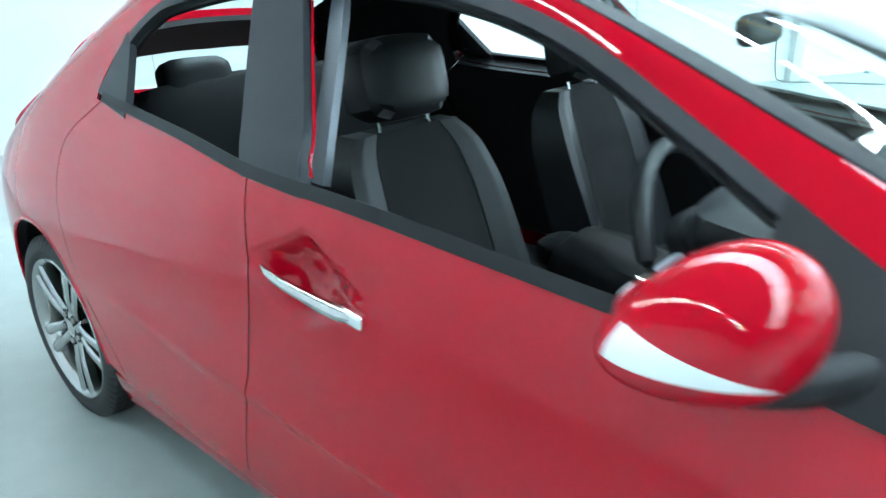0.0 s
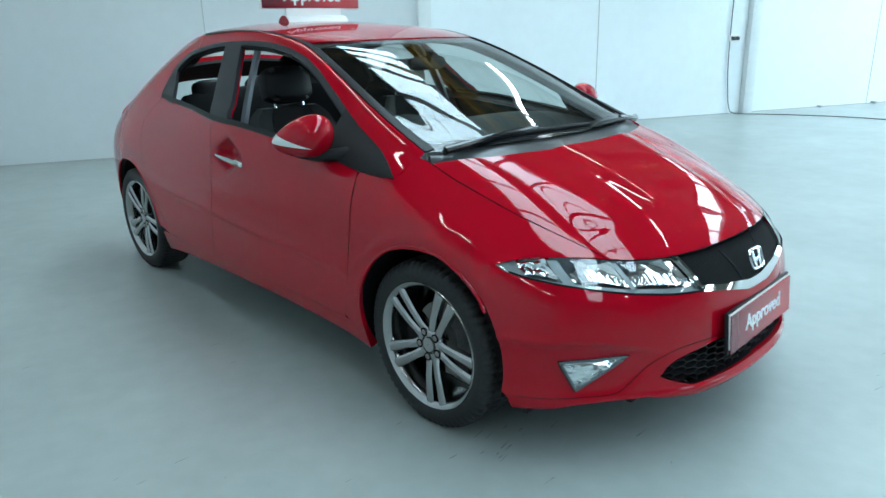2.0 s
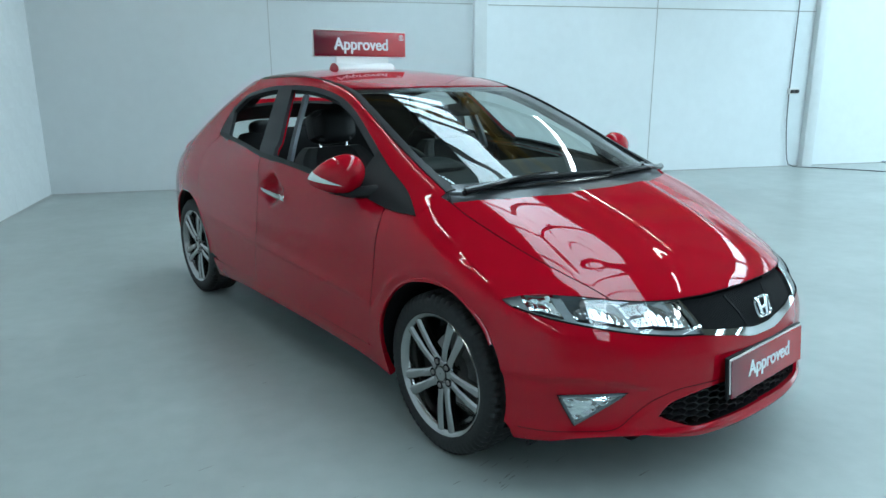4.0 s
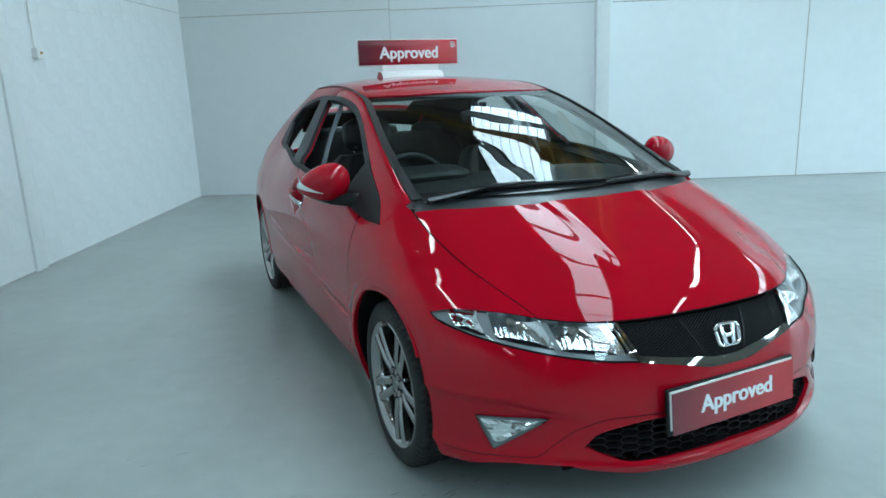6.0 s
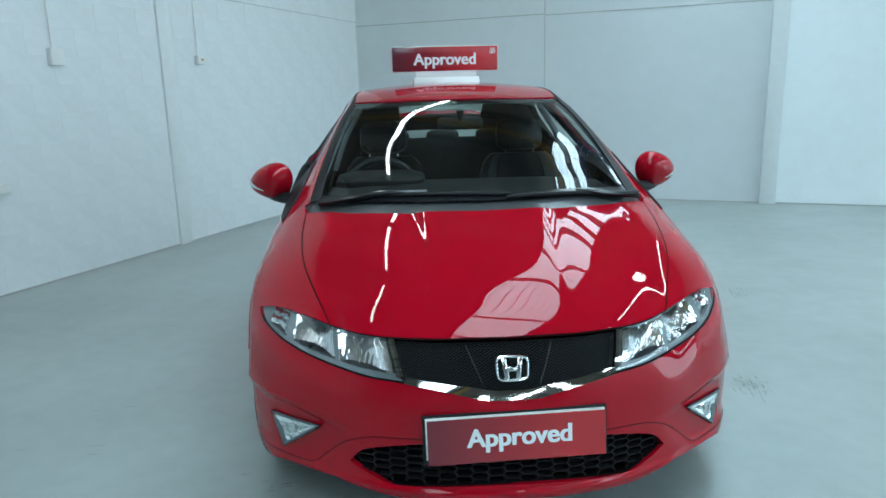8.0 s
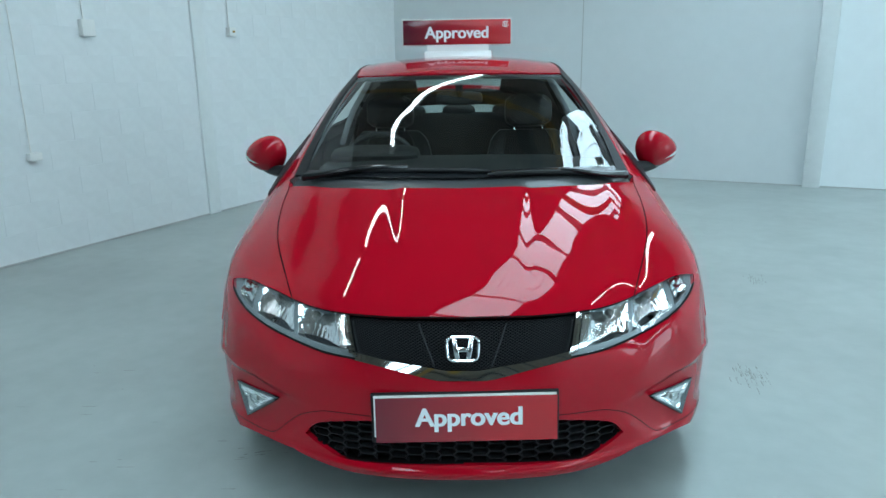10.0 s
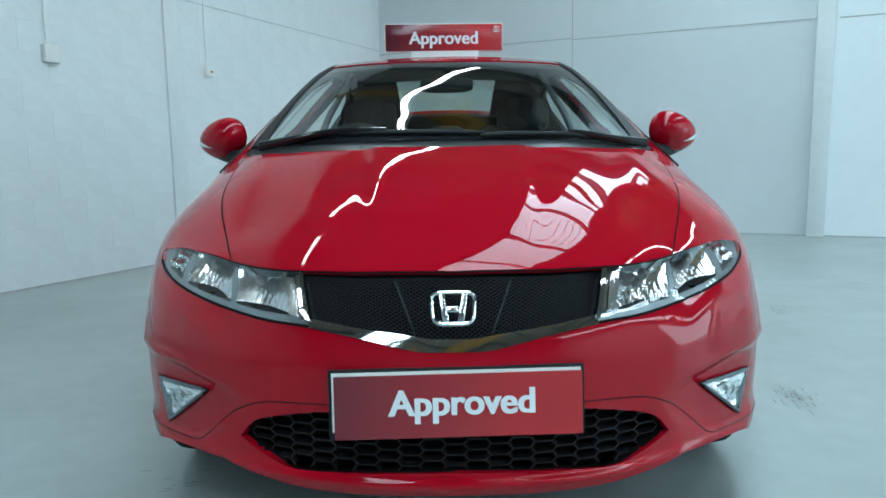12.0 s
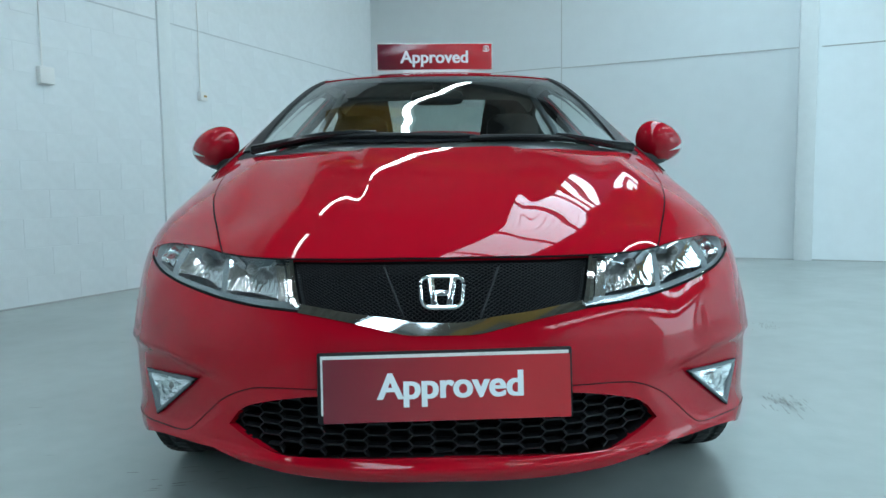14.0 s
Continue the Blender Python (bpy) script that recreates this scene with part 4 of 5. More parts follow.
    shell("mirror_triangle", [lift(coons(run([DLO_TIP, (.832, 1.23, .906), (.838, 1.48, .945)], 22), run(DLO_TOP[:4], 22), run([DLO_TIP, DLO_TIP], 12), run([(.838, 1.48, .945), (.76, 1.49, 1.03), DLO_TOP[3]], 12)), .005)], BLACK, car, "black mirror triangle", side=side, depth=.03)
    glass = lift(coons(run([(.85, 2.42, 1.02), (.80, 2.98, 1.06)], 12), run([(.847, 2.42, 1.032), (.795, 2.98, 1.07)], 12)), -.02)
    shell("rear_side_window", [glass], GLASS, car, "lowered rear door glass", side=side, depth=0).visible_shadow = False
    shell("front_side_window", [lift(coons(run([(.862, 1.5, .962), (.862, 1.85, .995), (.86, 2.18, 1.02)], 8), run([(.86, 1.5, .972), (.86, 1.85, 1.005), (.858, 2.18, 1.03)], 8)), -.02)], GLASS, car, "lowered door glass", side=side, depth=0)

    # door handle in its scooped recess
    h = settle([(.89, 2.01, .846)])[0]
    grip_line = [(h[0] - .002, 2.305, .864), (h[0] + .010, 2.27, .862), (h[0] + .018, 2.21, .858), (h[0] + .020, 2.15, .854), (h[0] + .019, 2.09, .849), (h[0] + .012, 2.05, .846)]
    grip = tube([tuple(p) for p in run(grip_line, 14)], [.004, .006] + [.0085 + .0006 * k for k in range(11)] + [.010], 10)
    handle = part("door_handle", mirrored(grip, side), DARK_CHROME, door, "chrome door handle")
    handle.parent = [o for o in car.children if o.name.startswith("front_door")][0 if side < 0 else 1]
    part("handle_cap", mirrored(bevelled(moved(boxes((-.012, -.030, -.013, .012, .026, .013)), Matrix.Translation((h[0] + .008, 2.052, .846)) @ Matrix.Rotation(radians(6), 4, "X")), .006, 3), side), CHROME, handle)

    # door mirror: red cap, white indicator wedge, black rim below
    shape = bmesh.new()
    bmesh.ops.create_uvsphere(shape, u_segments=64, v_segments=40, radius=1)
    for v in shape.verts:
        x, y, z = v.co
        v.co = (x * .120, (y * .086 if y < 0 else y * .066) * (1 - .15 * x), z * ((.076 if z > 0 else .084) - .026 * x) - .010 * x - .010 * max(x, 0) ** 2)
    moved(shape, Matrix.Translation((.905, 1.490, 1.020)) @ Matrix.Rotation(radians(38), 4, "Z"))
    foot, low_edge, high_edge = ((.914, 1.495, .950), (0, -.03, 1)), ((.914, 1.495, .988), (-.094, -.099, 1)), ((.914, 1.495, 1.0024), (-.268, -.282, 1))
    for at, across in (foot, low_edge, high_edge, ((.93, 1.50, 1), (.61, -.79, 0))):
        bmesh.ops.bisect_plane(shape, geom=shape.verts[:] + shape.edges[:] + shape.faces[:], dist=1e-5, plane_co=at, plane_no=across)
    over = lambda c, plane: (c - Vector(plane[0])).dot(Vector(plane[1])) > 0
    low, lamp_piece = shape.copy(), shape.copy()
    lit = lambda c: over(c, low_edge) and not over(c, high_edge) and over(c, ((.93, 1.50, 1), (.61, -.79, 0)))
    for bm, keep in ((shape, lambda c: over(c, foot) and not lit(c)), (low, lambda c: not over(c, foot)), (lamp_piece, lit)):
        bmesh.ops.delete(bm, geom=[f for f in bm.faces if not keep(f.calc_center_median())], context="FACES")
    mirror = part("door_mirror", mirrored(shape, side), RED, car, "red door mirror with white indicator strip")
    part("mirror_base", mirrored(low, side), BLACK, mirror, "black mirror underside")
    part("indicator", mirrored(lamp_piece, side), WHITE_LENS, mirror, "white indicator lens")
    part("mirror_glass", mirrored(moved(lathe([(0, .001), (0, .8), (.004, .9)], 32), Matrix.Translation((.880, 1.543, 1.015)) @ Matrix.Rotation(radians(128), 4, "Z") @ Matrix.Diagonal((1, .070, .045, 1))), side), CHROME, mirror, "mirror glass")
    arm = [(.93, 1.50, .950), (.88, 1.455, .946), (.84, 1.41, .946), (.77, 1.36, .952)]
    part("mirror_arm", mirrored(tube(arm, [.012, .022, .025, .028], 12), side), BLACK, mirror, "black mirror arm")

    # wheel arch liners
    for cy, cz, r in (ARCH_F, ARCH_R):
        bm, n = bmesh.new(), 28
        w = np.radians(np.linspace(-22, 202, n + 1))
        rim = settle(np.stack([np.full(n + 1, .87), cy + (r - .003) * np.cos(w), np.maximum(cz + (r - .003) * np.sin(w), .16)], 1))
        rows = [[bm.verts.new((p[0] - .018, p[1], p[2])) for p in rim]]
        rows.append([bm.verts.new((.60, cy + (r + .015) * math.cos(a), max(cz + (r + .015) * math.sin(a), .14))) for a in w])
        rows.append([bm.verts.new((.50, cy + .02 * math.cos(a), cz + .02 * math.sin(a))) for a in w])
        for a, c in zip(rows, rows[1:]):
            for k in range(n):
                bm.faces.new((a[k], c[k], c[k + 1], a[k + 1]))
        lip = settle(arc(cy, cz, r, 2, 178 if cy > 2 else 146, 60, .9)) * (side, 1, 1)
        part("arch_lip", tube([(p[0] - .004 * side, p[1], p[2]) for p in lip], .007, 8), RED, car, "red wheel arch lip")
        part("arch_liner", mirrored(bm, side), DARK, car, "black wheel arch liner")
    part("deflector", mirrored(bevelled(boxes((.57, .50, .15, .74, .52, .25)), .006), side), BLACK, car, "black air deflector")

# underbody, inner floor, bulkhead
part("underbody", bevelled(boxes((-.74, 1.28, .17, .74, 3.05, .24), (-.50, .25, .19, .50, 1.28, .24), (-.50, 3.05, .19, .50, 3.95, .26)), .01), DARK, car, "black underbody")
part("bulkhead", boxes((-.62, .40, .24, .62, 1.05, .60)), DARK, car, "dark engine bay", smooth=False)


# ---- wheels ----
R_TYRE, R_RIM = 0.318, 0.222


def tyre_mesh():
    prof = [(-.094, .242), (-.101, .256), (-.102, .275), (-.096, .298), (-.086, .311)]
    tread = [-.088, -.062, -.058, -.050, -.046, -.006, -.002, .006, .010, .046, .050, .058, .062, .088]
    prof += [(a, .312 + .006 * (1 - (a / .09) ** 2)) for a in tread[1:-1]] + [(.086, .311), (.096, .298), (.102, .275), (.101, .256), (.095, .242), (.092, .236)]
    n = 192
    bm = lathe(prof, n)
    ring = [v for v in bm.verts]
    for i, (a, r) in enumerate(prof):
        for k in range(n):
            v = ring[i * n + k]
            cut = 0.0
            if .045 < abs(a) <= .097 and r > .29 and k % 3 == (0 if a > 0 else 1):
                cut = .009
            if any(abs(abs(a) - c) < .0045 for c in (.054, .004)) and abs(a) < .07:
                cut = .007
            s = 1 - cut / R_TYRE
            v.co.y, v.co.z = v.co.y * s, v.co.z * s
    return bm


def rim_mesh():
    """A cast rim with five pairs of spokes; its outer face looks along +x."""
    bm = lathe([(-.095, .205), (-.09, .218), (-.06, .205), (.02, .195), (.070, .200), (.086, .207), (.092, .214), (.098, .224), (.092, .228), (.086, .226), (-.09, .226)], 72)
    hub = lathe([(.0, .062), (.062, .066), (.074, .060), (.080, .046), (.080, .034), (.074, .031), (.074, .001)], 40)
    me = bpy.data.meshes.new("t")
    hub.to_mesh(me)
    hub.free()
    bm.from_mesh(me)
    bpy.data.meshes.remove(me)
    return bm


def spoke_mesh(s):
    """One leg of a pair of spokes, on the side s of the pair's middle."""
    spoke, rows = bmesh.new(), []
    for r, half, off, face, back in ((.040, .019, .015, .076, .04), (.075, .0150, .018, .082, .045), (.11, .0150, .0225, .087, .055), (.16, .0170, .0275, .090, .06), (.195, .0185, .0305, .091, .06), (.214, .021, .0325, .091, .06)):
        rows.append([spoke.verts.new((a, r, s * off + b)) for a, b in ((back, -half), (face - .006, -half), (face, -half * .55), (face, half * .55), (face - .006, half), (back, half))])
    for a, b in zip(rows, rows[1:]):
        for j in range(6):
            spoke.faces.new((a[j], a[(j + 1) % 6], b[(j + 1) % 6], b[j]))
    spoke.faces.new(rows[0][::-1])
    spoke.faces.new(rows[-1])
    bmesh.ops.recalc_face_normals(spoke, faces=spoke.faces[:])
    return spoke


def scaled(bm):
    bmesh.ops.scale(bm, vec=(1, 1.065, 1.065), verts=bm.verts[:])
    return bm


made = {}
for y, name in ((.88, "front"), (3.515, "rear")):
    for side in SIDES:
        turn = Matrix.Translation((.757 * side, y, R_TYRE)) @ (Matrix.Rotation(math.pi, 4, "Z") if side < 0 else Matrix.Identity(4)) @ Matrix.Rotation(radians(-8), 4, "X")
        if not made:
            wheel = part("wheel", scaled(rim_mesh()), ALLOY, car, "alloy wheel with five pairs of spokes")
            tyre = part("tyre", tyre_mesh(), RUBBER, wheel, "black rubber tyre")
            for s in SIDES:
                leg = part("spoke", scaled(spoke_mesh(s)), ALLOY, wheel)
                leg.rotation_euler.x = 0
                for k in range(1, 5):
                    c = leg.copy()
                    scene.collection.objects.link(c)
                    c.rotation_euler.x = radians(72 * k)
            disc = part("brake_disc", lathe([(.0, .03), (.0, .14), (-.02, .14), (-.02, .03)], 48), STEEL, wheel, "steel brake disc")
            cap = part("centre_cap", lathe([(.0745, .029), (.082, .027), (.083, .002)], 28), ALLOY, wheel, "centre cap")
            nut = part("wheel_nut", lathe([(.060, .0105), (.082, .0105), (.086, .007), (.086, .001)], 6), STEEL, wheel, "wheel nut", smooth=False)
            # flat dark ring on the hub, painting the shade of a nut's recess
            hole = part("nut_shade_ring", lathe([(.0812, .0105), (.0812, .0165)], 20), DARK, wheel)
            for o in (nut, hole):
                o.location = (0, .049 * math.cos(radians(54)), .049 * math.sin(radians(54)))
            for k in range(1, 5):
                for o in (nut, hole):
                    c = o.copy()
                    scene.collection.objects.link(c)
                    w = radians(54 + 72 * k)
                    c.location = (0, .049 * math.cos(w), .049 * math.sin(w))
            made["wheel"] = wheel
            wheel.matrix_basis = turn
        else:
            copy_thing(made["wheel"], turn)


# ---- cowl, wipers, tail and inside of the car ----
shell("cowl", [whole(lift(coons(run(HOOD_REAR, 26), run([(0, .87, .997), (.25, .89, .992), (.45, .95, .985), (.66, 1.045, .967)], 26)), -0.012))], COWL, car, "grey-black scuttle panel under the windscreen", depth=.02)

shell("screen_border", [whole(lift(coons(run(SCREEN_LOW, 30), run([(x * .985, y + .055, z + .022) for x, y, z in SCREEN_LOW], 30)), -0.0015))], GLOSS_BLACK, car, "black printed border along the foot of the windscreen", depth=0)


def blade(points, rise, name="wiper"):
    """A wiper blade along points on the glass, with its arm."""
    line = lift(settle(run(points, 14))[None], rise)[0]
    wiper = part(name, tube([tuple(p) for p in line], [.004] + [.0095] * 12 + [.004], 8), BLACK, car, "black flat-blade wiper")
    low = lift(settle(run(points, 14))[None], .004)[0]
    part("wiper_rubber", tube([tuple(p) for p in low], .004, 6), RUBBER, wiper)
    return wiper


w1 = blade([(-.60, 1.03, .97), (-.31, .925, 1.0), (.02, .895, 1.0), (.12, .89, .995)], .006)
a = lift(settle(run([(-.62, 1.0, .96), (-.45, .955, .985), (-.2, .915, 1.0)], 8))[None], .014)[0]
part("wiper_arm", tube([tuple(p) for p in a], [.016, .015, .014, .013, .012, .011, .010, .008], 8), GLOSS_BLACK, w1)
w2 = blade([(.10, .865, .985), (.34, .90, .98), (.52, .965, .975), (.63, 1.03, .97)], .006)
a = lift(settle(run([(.65, 1.005, .958), (.55, .96, .965), (.38, .92, .98)], 8))[None], .013)[0]
part("wiper_arm", tube([tuple(p) for p in a], [.016, .015, .014, .013, .012, .011, .010, .008], 8), GLOSS_BLACK, w2)
for x, y in ((-.62, 1.0), (.65, 1.0)):
    c = lift(settle([(x, y, .96)])[None], .008)[0, 0]
    knob = bmesh.new()
    bmesh.ops.create_uvsphere(knob, u_segments=14, v_segments=8, radius=.012)
    part("wiper_cap", moved(knob, Matrix.Translation(tuple(c))), BLACK, w1 if x < 0 else w2)

# tail: split rear window, bar, hatch
shell("rear_window", [whole(coons(run([(0, 3.115, 1.44), (.25, 3.095, 1.43), (.50, 3.02, 1.38)], 14), run([(0, 3.70, 1.23), (.44, 3.68, 1.2)], 14)))], GLASS, car, "upper rear window", depth=0).visible_shadow = False
shell("tailgate_bar", [whole(lift(coons(run([(0, 3.70, 1.23), (.44, 3.68, 1.2), (.565, 3.68, 1.17)], 18), run([(0, 3.84, 1.15), (.47, 3.80, 1.13), (.60, 3.76, 1.11)], 18)), .020))], RED, car, "red spoiler bar across the rear window", depth=.05)
shell("tailgate_trim", [whole(lift(coons(run([(0, 3.66, 1.24), (.44, 3.64, 1.21)], 14), run([(0, 3.88, 1.13), (.47, 3.84, 1.11)], 14)), -.045))], BLACK, car, "black inner tailgate trim", depth=-.02)
shell("lower_rear_window", [whole(coons(run([(0, 3.86, 1.14), (.47, 3.82, 1.12)], 14), run([(0, 4.06, .95), (.52, 4.0, .95)], 14)))], GLASS, car, "lower rear window", depth=0).visible_shadow = False
shell("tailgate", [whole(coons(run([(0, 4.07, .94), (.53, 4.02, .94), (.70, 4.08, .85)], 20), run([(0, 4.2, .30), (.5, 4.18, .28), (.79, 3.92, .26)], 20), run([(0, 4.07, .94), (0, 4.15, .6), (0, 4.2, .30)], 14)))], RED, car, depth=.02)
for side in SIDES:
    tail = lift(coons(run([(.47, 3.80, 1.14), (.55, 4.03, .94)], 8), run([(.60, 3.82, 1.08), (.735, 3.86, .985), (.72, 4.04, .88)], 8)), .020)
    shell("tail_lamp", [tail], RED_BOARD, car, "red tail lamp", side=side, depth=.03)


for side in SIDES:
    shell("tail_pillar_trim", [lift(coons(run([(.31, 3.06, 1.42), (.31, 3.70, 1.22)], 14), run([(.52, 2.98, 1.36), (.50, 3.70, 1.18)], 14)), -.03)], BLACK, car, "black inner tail pillar trim", side=side, depth=0)


def soft_box(size, round_by, m, bend=0.0):
    """A padded block: a bevelled box with its sides bulged."""
    bm = bmesh.new()
    bmesh.ops.create_cube(bm, size=1, matrix=Matrix.Diagonal((*size, 1)))
    bmesh.ops.subdivide_edges(bm, edges=bm.edges[:], cuts=5, use_grid_fill=True)
    for v in bm.verts:
        u = [2 * v.co[k] / size[k] for k in range(3)]
        pull = 1 - round_by * (u[0] ** 4 + u[1] ** 4 + u[2] ** 4 - max(abs(c) for c in u) ** 4) * 0.5
        v.co *= pull
        v.co.y += bend * (u[0] ** 2)
    return moved(bm, m)


def backrest_mesh(x, a, b, foot=(2.20, .50), head=(2.395, 1.035)):
    """The stretch from a to b (of -1 to 1) of a moulded seat back: side bolsters stand forward, the shoulders are rounded."""
    wide = spline((0, .225), (.25, .245), (.6, .245), (.8, .232), (.93, .205), (1, .165))
    us, vs = np.linspace(a, b, 15), np.linspace(0, 1, 19)
    bm, grids = bmesh.new(), []
    for back in (0, 1):
        rows = []
        for v in vs:
            y0, z0 = foot[0] + (head[0] - foot[0]) * v, foot[1] + (head[1] - foot[1]) * v
            row = []
            for u in us:
                bolster = .060 * max(0, (abs(u) - .5) / .5) ** 1.2 * (1 - .6 * v) - .10 * max(0, abs(u) - .86)
                rib = .004 * math.cos(v * 34) * (abs(u) < .58)
                row.append(bm.verts.new((x + u * float(wide(v)), y0 + (.085 if back else -.03 - bolster - rib) * (1 - .55 * v**6), z0)))
            rows.append(row)
        grids.append(rows)
    front, rear = grids
    for i in range(len(vs) - 1):
        for j in range(len(us) - 1):
            bm.faces.new((front[i][j], front[i][j + 1], front[i + 1][j + 1], front[i + 1][j]))
            bm.faces.new((rear[i][j + 1], rear[i][j], rear[i + 1][j], rear[i + 1][j + 1]))
        for j, flip in ((0, False), (-1, True)):
            f = (front[i][j], front[i + 1][j], rear[i + 1][j], rear[i][j])
            bm.faces.new(f[::-1] if flip else f)
    for j in range(len(us) - 1):
        bm.faces.new((front[-1][j], front[-1][j + 1], rear[-1][j + 1], rear[-1][j]))
    bmesh.ops.recalc_face_normals(bm, faces=bm.faces[:])
    return bm


def front_seat(x):
    seat = part("front_seat", soft_box((.50, .52, .16), .25, pose(x, 2.02, .45, -8)), SEAT, car, "black cloth and leather front seat")
    part("backrest", backrest_mesh(x, -.60, .60), SEAT, seat, "black ribbed cloth backrest")
    for s in SIDES:
        part("bolster", backrest_mesh(x, .62 if s > 0 else -1, 1 if s > 0 else -.62), LEATHER, seat, "leather side bolster")
        part("headrest_post", tube([(x + .083 * s, 2.385, 1.0), (x + .083 * s, 2.405, 1.09)], .006, 8), CHROME, seat, "chrome headrest post")
    part("headrest", soft_box((.275, .12, .185), .34, pose(x, 2.405, 1.145, -12), bend=.012), LEATHER, seat, "black leather headrest")
    return seat


front_seat(-.405)
front_seat(.405)
bench = part("rear_seat", soft_box((1.20, .48, .20), .2, pose(0, 2.98, .52, -6)), SEAT, car, "black cloth rear bench")
part("backrest", soft_box((1.22, .16, .58), .2, pose(0, 3.28, .80, -20)), SEAT, bench)
for x in (-.36, 0, .36):
    part("headrest", soft_box((.24, .10, .14), .3, pose(x, 3.36, 1.065, -14)), LEATHER, bench, "black rear headrest")
part("luggage_cover", boxes((-.62, 3.40, .88, .62, 3.95, .90)), CARPET, car, "black luggage cover", smooth=False)
part("cabin_floor", boxes((-.76, 1.0, .25, .76, 3.95, .30)), CARPET, car, "black carpet", smooth=False)

# dashboard and what is on it
dash = part("dashboard", soft_box((1.36, .62, .36), .14, pose(0, 1.33, .79, 6)), BLACK, car, "black dashboard")
part("instrument_hood", soft_box((.42, .20, .09), .3, pose(-.40, 1.56, .985, 8)), BLACK, dash)
part("centre_console", soft_box((.24, .75, .34), .2, pose(0, 1.85, .50, 12)), BLACK, car, "black centre console")
part("armrest", soft_box((.14, .28, .09), .3, pose(0, 2.12, .65)), LEATHER, car, "black armrest")
rim = [(.185 * math.cos(w), 0, .185 * math.sin(w)) for w in (2 * math.pi * k / 40 for k in range(40))]
wheel_m = pose(-.40, 1.69, .905, -24)
steering = part("steering_wheel", moved(tube(rim, .016, 10, closed=True), wheel_m), LEATHER, car, "black leather steering wheel")
part("steering_hub", moved(soft_box((.16, .05, .13), .35, Matrix.Identity(4)), wheel_m), BLACK, steering)
for w in (0, 180, 250, 290):
    part("steering_spoke", moved(tube([(0, 0, 0), (.18 * math.cos(radians(w)), 0, .18 * math.sin(radians(w)))], .012, 6), wheel_m), TRIM, steering)
inner = part("interior_mirror", soft_box((.23, .035, .065), .3, pose(0, 1.76, 1.245, -10)), BLACK, car, "black interior mirror")
part("mirror_stalk", tube([(0, 1.74, 1.31), (0, 1.75, 1.25)], [.02, .01], 8), BLACK, inner)
for side in SIDES:
    shell("screen_pillar_trim", [lift(coons(run(SCREEN_SIDE, 20), run([(x + .07, y + .06, z + .01) for x, y, z in SCREEN_SIDE], 20)), -.05)], TRIM, car, "grey windscreen pillar trim", side=side, depth=0)

# ---- sign on the roof ----
sign = tagged(new("roof_sign"), "white half-round roof sign base carrying a red printed board", "sign")
sign.matrix_basis = pose(-.003, 2.705, 1.437, 0, 0, 2)
half = [(r * math.cos(w), r * math.sin(w)) for r, w in [(.056, math.pi * k / 20) for k in range(21)]]
bm = bmesh.new()
rows = [[bm.verts.new((x, c, s)) for c, s in half] for x in (-.205, -.200, .200, .205)]
for a, b in zip(rows, rows[1:]):
    for k in range(20):
        bm.faces.new((a[k], a[k + 1], b[k + 1], b[k]))
bm.faces.new([v for v in bm.faces and rows[1]][::-1])
bm.faces.new(rows[2])
bmesh.ops.recalc_face_normals(bm, faces=bm.faces[:])
part("sign_base", bm, WHITE_PLASTIC, sign, "white half-round base")
for s in SIDES:
    cap = bmesh.new()
    vs = [cap.verts.new((.207 * s, c * .98, z * .98)) for c, z in half]
    cap.faces.new(vs if s > 0 else vs[::-1])
    part("end_cap", cap, RED_BOARD, sign, "red end cap", smooth=False)
part("board", bevelled(boxes((-.335, -.004, .095, .325, .002, .240)), .0015), RED_FADE, sign, "red board fading to dark red")
# the clear sheet is coloured white in place of its reflection
part("clear_sheet", boxes((-.343, .004, .088, .330, .009, .247), (-.19, -.004, .05, .19, .004, .094)), WHITE_PLASTIC, sign, "clear backing sheet, its pale reflection put into a white colour", smooth=False)
lettering("Approved", .097, LETTER, pose(-.005, -.0046, .162, 90, 0, 0), sign, depth=.0003, bold=.0015)
mark = part("mark", tube([(x, -.0045, z) for x, z in ((.278, .224), (.275, .202), (.283, .196), (.301, .196), (.309, .202), (.306, .224), (.292, .227))], .0022, 6, closed=True), LETTER, sign, "white printed mark")
part("mark_bars", boxes((.285, -.0055, .198, .289, -.0042, .224), (.295, -.0055, .198, .299, -.0042, .224), (.287, -.0055, .208, .297, -.0042, .212)), LETTER, mark, smooth=False)


# ---- fittings of the hall ----
def wall_box(v, z, cable, size=(.09, .085), mark=True, top=CEIL - .3):
    """A small switch box on the block wall with its cable dropping from above."""
    u = LEFT + .005
    box = in_room(part("switch_box", bevelled(boxes((u - .02, v - size[0] / 2, z - size[1] / 2, u + .045, v + size[0] / 2, z + size[1] / 2)), .006), WHITE_PLASTIC), kind="thing", label="small white switch box on the block wall", category="switch box")
    box.pop("kind", None)
    if mark:
        part("rocker", bevelled(boxes((u + .045, v - .005, z - .008, u + .050, v + .028, z + .012)), .002), YELLOW, box, "orange rocker")
    line = [(u + .012, v - .02 + .006 * math.sin(3 * k), z + size[1] / 2 + (top - z) * k / 14) for k in range(15)]
    wire = in_room(part("wall_cable", tube(line, cable, 8), WHITE_PLASTIC), label="white painted cable down the wall", category="cable")
    wire.pop("kind", None)
    return box


wall_box(4.06, 1.785, .006)
wall_box(2.41, 1.752, .006, (.12, .13), mark=False)
wall_box(1.80, .79, .006, (.10, .06), mark=False)
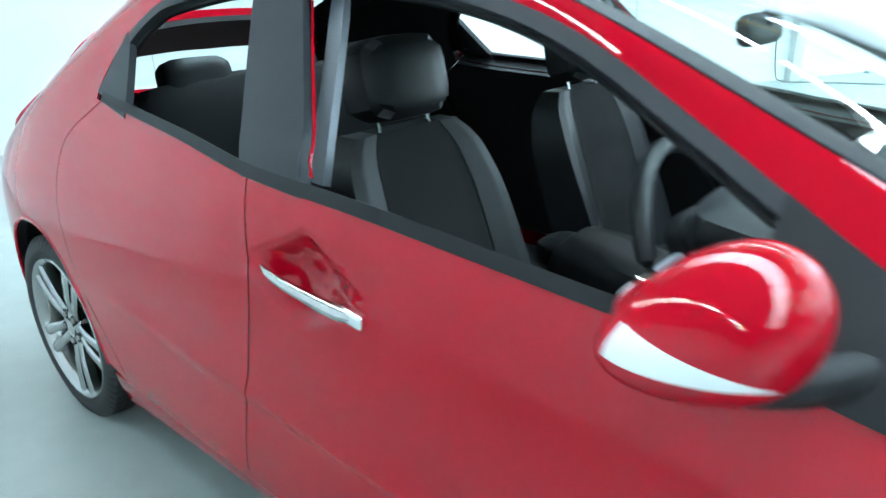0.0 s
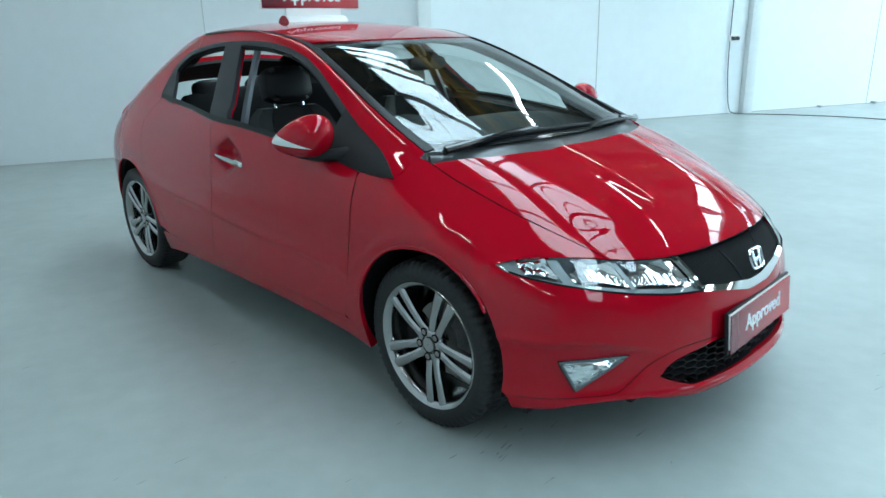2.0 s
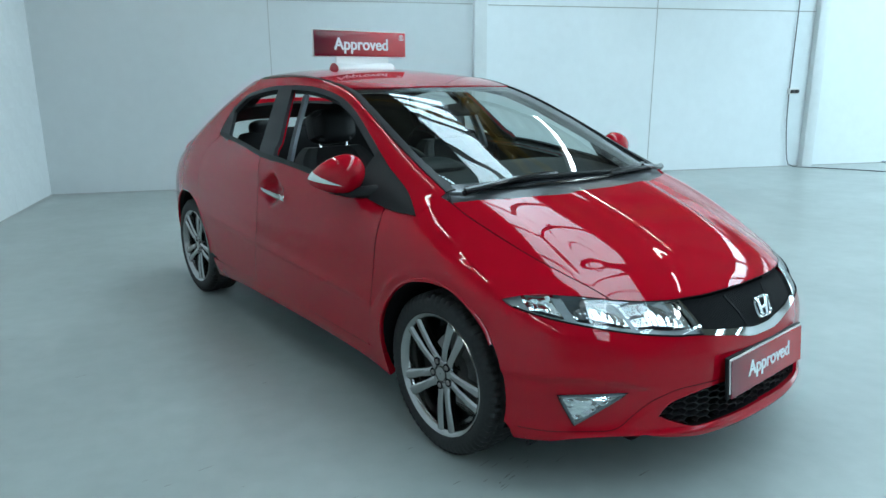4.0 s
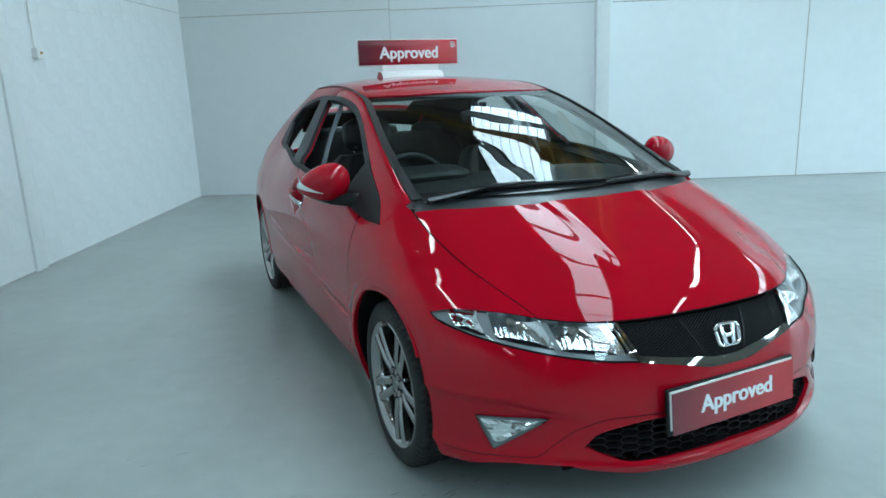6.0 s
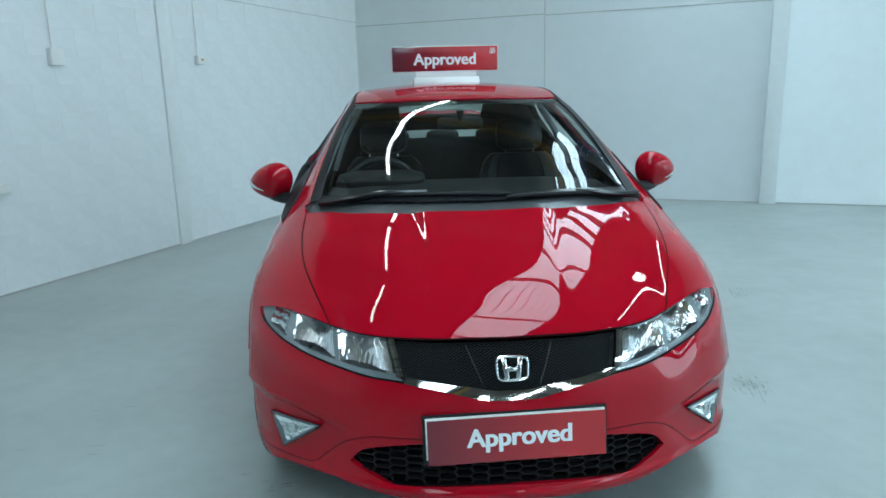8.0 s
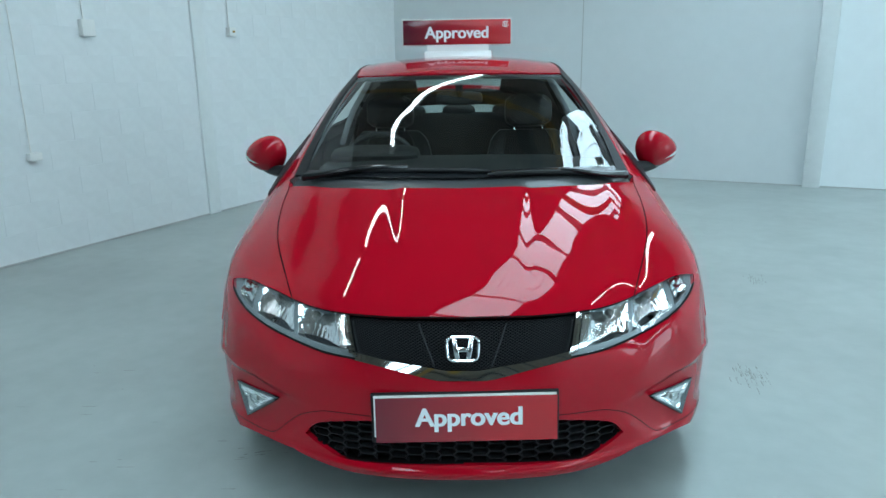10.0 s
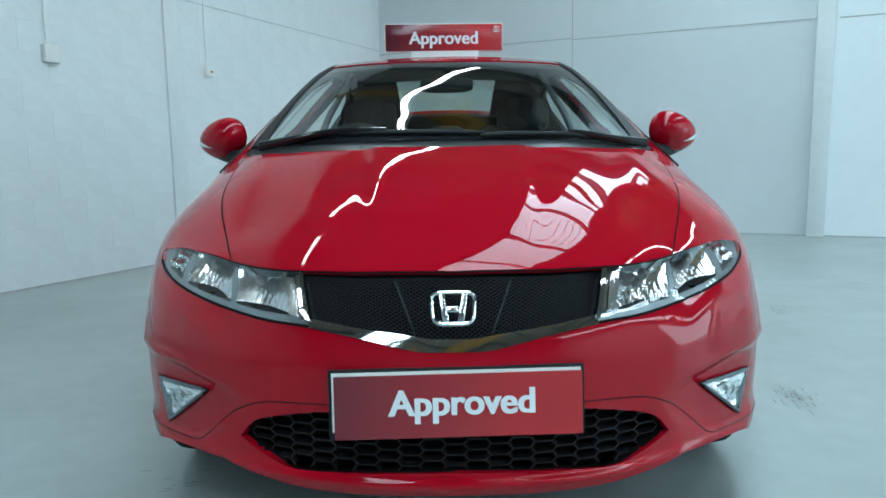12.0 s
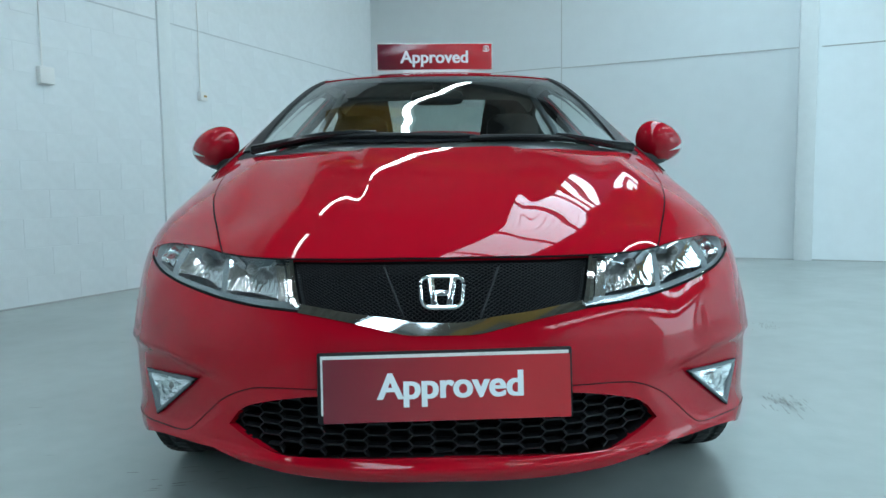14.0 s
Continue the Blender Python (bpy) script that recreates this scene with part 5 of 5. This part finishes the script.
# socket and grey cable at the far pillar, with the lead over the floor
socket = in_room(part("socket", bevelled(boxes((6.03, BACK - .05, 1.12, 6.19, BACK, 1.21)), .006), WHITE_PLASTIC), label="white double socket with black plugs on the wall", category="socket")
socket.pop("kind", None)
for k in (0, 1):
    part("plug", bevelled(boxes((6.045 + .075 * k, BACK - .10, 1.135, 6.095 + .075 * k, BACK - .05, 1.19)), .008), CABLE, socket, "black plug")
lead = [(6.07, BACK - .02, 4.6), (6.06, BACK - .02, 3.4), (6.055, BACK - .02, 2.3), (6.05, BACK - .02, 1.5), (6.05, BACK - .03, .9), (6.08, BACK - .03, .5), (6.14, BACK - .04, .1), (6.22, BACK - .10, .009), (6.5, 7.1, .008), (6.9, 6.7, .008), (7.3, 6.2, .008), (7.6, 5.5, .008), (7.9, 4.4, .008)]
wire = in_room(part("extension_lead", tube([tuple(p) for p in run(lead, 90)], .007, 6), CABLE), label="dark lead down the wall and over the floor", category="cable")
wire.pop("kind", None)
for u, w, h in ((10.55, .10, .10), (9.2, .05, .04), (8.0, .05, .03)):
    bit = in_room(part("floor_bracket", bevelled(boxes((u, BACK - .08, 0, u + w, BACK, h)), .004), TRIM), label="small grey bracket at the wall's foot", category="bracket")
    bit.pop("kind", None)
plate2 = in_room(part("wall_plate", bevelled(boxes((11.55, BACK - .03, .12, 11.68, BACK, .36)), .005), TRIM), label="grey cover plate low on the wall", category="cover plate")
plate2.pop("kind", None)
door_1 = in_room(part("door_1", boxes((11.95, BACK - .05, 0, 12.05, BACK, 2.1), (12.05, BACK - .03, 0, 12.95, BACK, 2.1)), GLOSS_BLACK, smooth=False), label="dark framed door in the far wall", category="door")


# fluorescent battens in two rows
def batten(u, v, z=4.4, long=1.5):
    body_mesh = bevelled(boxes((u - .05, v - long / 2, z, u + .05, v + long / 2, z + .06)), .006)
    ob = in_room(part("batten_lamp", body_mesh, WHITE_PLASTIC), label="white fluorescent batten lamp under the roof", category="lamp")
    ob.pop("kind", None)
    tagged(ob, group="fluorescent battens in two rows")
    for s in SIDES:
        part("tube", tube([(u + .028 * s, v - long / 2 + .03, z - .018), (u + .028 * s, v + long / 2 - .03, z - .018)], .014, 10), TUBE_LIGHT, ob, "lit fluorescent tube")
    for s in SIDES:
        part("hanger", tube([(u, v + s * long / 3, z + .06), (u, v + s * long / 3, CEIL + .01)], .004, 6), PURLIN, ob)


TUBE_LIGHT = bpy.data.materials.new("tube_light")
TUBE_LIGHT.use_nodes = True
tn = TUBE_LIGHT.node_tree.nodes["Principled BSDF"]
tn.inputs["Emission Color"].default_value, tn.inputs["Emission Strength"].default_value = (.78, .93, 1.0, 1), 33.0
for u in (-2.6, 2.8):
    for v in (-4.2, -2.3, .4, 2.35, 4.15, 5.95):
        batten(u, v, long=1.45 if v < 3 else 1.76)


# dry tyre marks and specks on the floor
def scuff(x, y, long, wide, turn, n, seed, label):
    """Short streaks of dirt, each a thin flake on the floor."""
    rng = random.Random(seed)
    bm = bmesh.new()
    for _ in range(n):
        a, b = rng.gauss(0, long), rng.gauss(0, wide)
        w, l = rng.uniform(.0015, .004), rng.uniform(.008, .045)
        vs = [bm.verts.new((a + l * math.cos(t) * rng.uniform(.6, 1), b + w * math.sin(t) * rng.uniform(.6, 1), .0015)) for t in (k * math.pi / 4 for k in range(8))]
        bm.faces.new(vs)
    ob = part("floor_mark", bm, SCUFF, None, smooth=False)
    ob.matrix_basis = pose(x, y, 0, 0, 0, turn)
    return tagged(ob, label, "floor mark", kind="stuff")


scuff(1.32, 1.19, .07, .035, 80, 60, 1, "grey tyre scuff on the painted floor")
scuff(1.95, 2.70, .07, .03, 70, 40, 2, "grey tyre scuff on the painted floor")
scuff(-.95, -.25, .25, .12, 20, 22, 6, "dark smudges on the painted floor")
scuff(.9, -.35, .3, .2, -10, 16, 7, "scattered dark specks on the painted floor")
scuff(-.75, .60, .10, .05, 10, 14, 3, "dark specks on the painted floor")
scuff(-1.3, .3, .6, .5, 0, 26, 4, "scattered dark specks on the painted floor")
scuff(-2.6, 2.0, 1.2, 1.2, 0, 30, 5, "scattered dark specks on the painted floor")

# painted blocks of the left wall, each proud of its joints
bm = bevelled(boxes((-.011, -.2241, -.1087, .011, .2241, .1087)), .0011, 1)
block_mesh = bpy.data.meshes.new("block")
bm.to_mesh(block_mesh)
bm.free()
block_mesh.materials.append(BLOCK)
for row in range(12):
    for col in range(25):
        v = -3.45 + .45 * col + (.225 if row % 2 else 0)
        if v > BACK - .2:
            continue
        b = new("block", block_mesh)
        b.parent = wall_left
        b.location = (LEFT - .011, v, .115 + .219 * row)
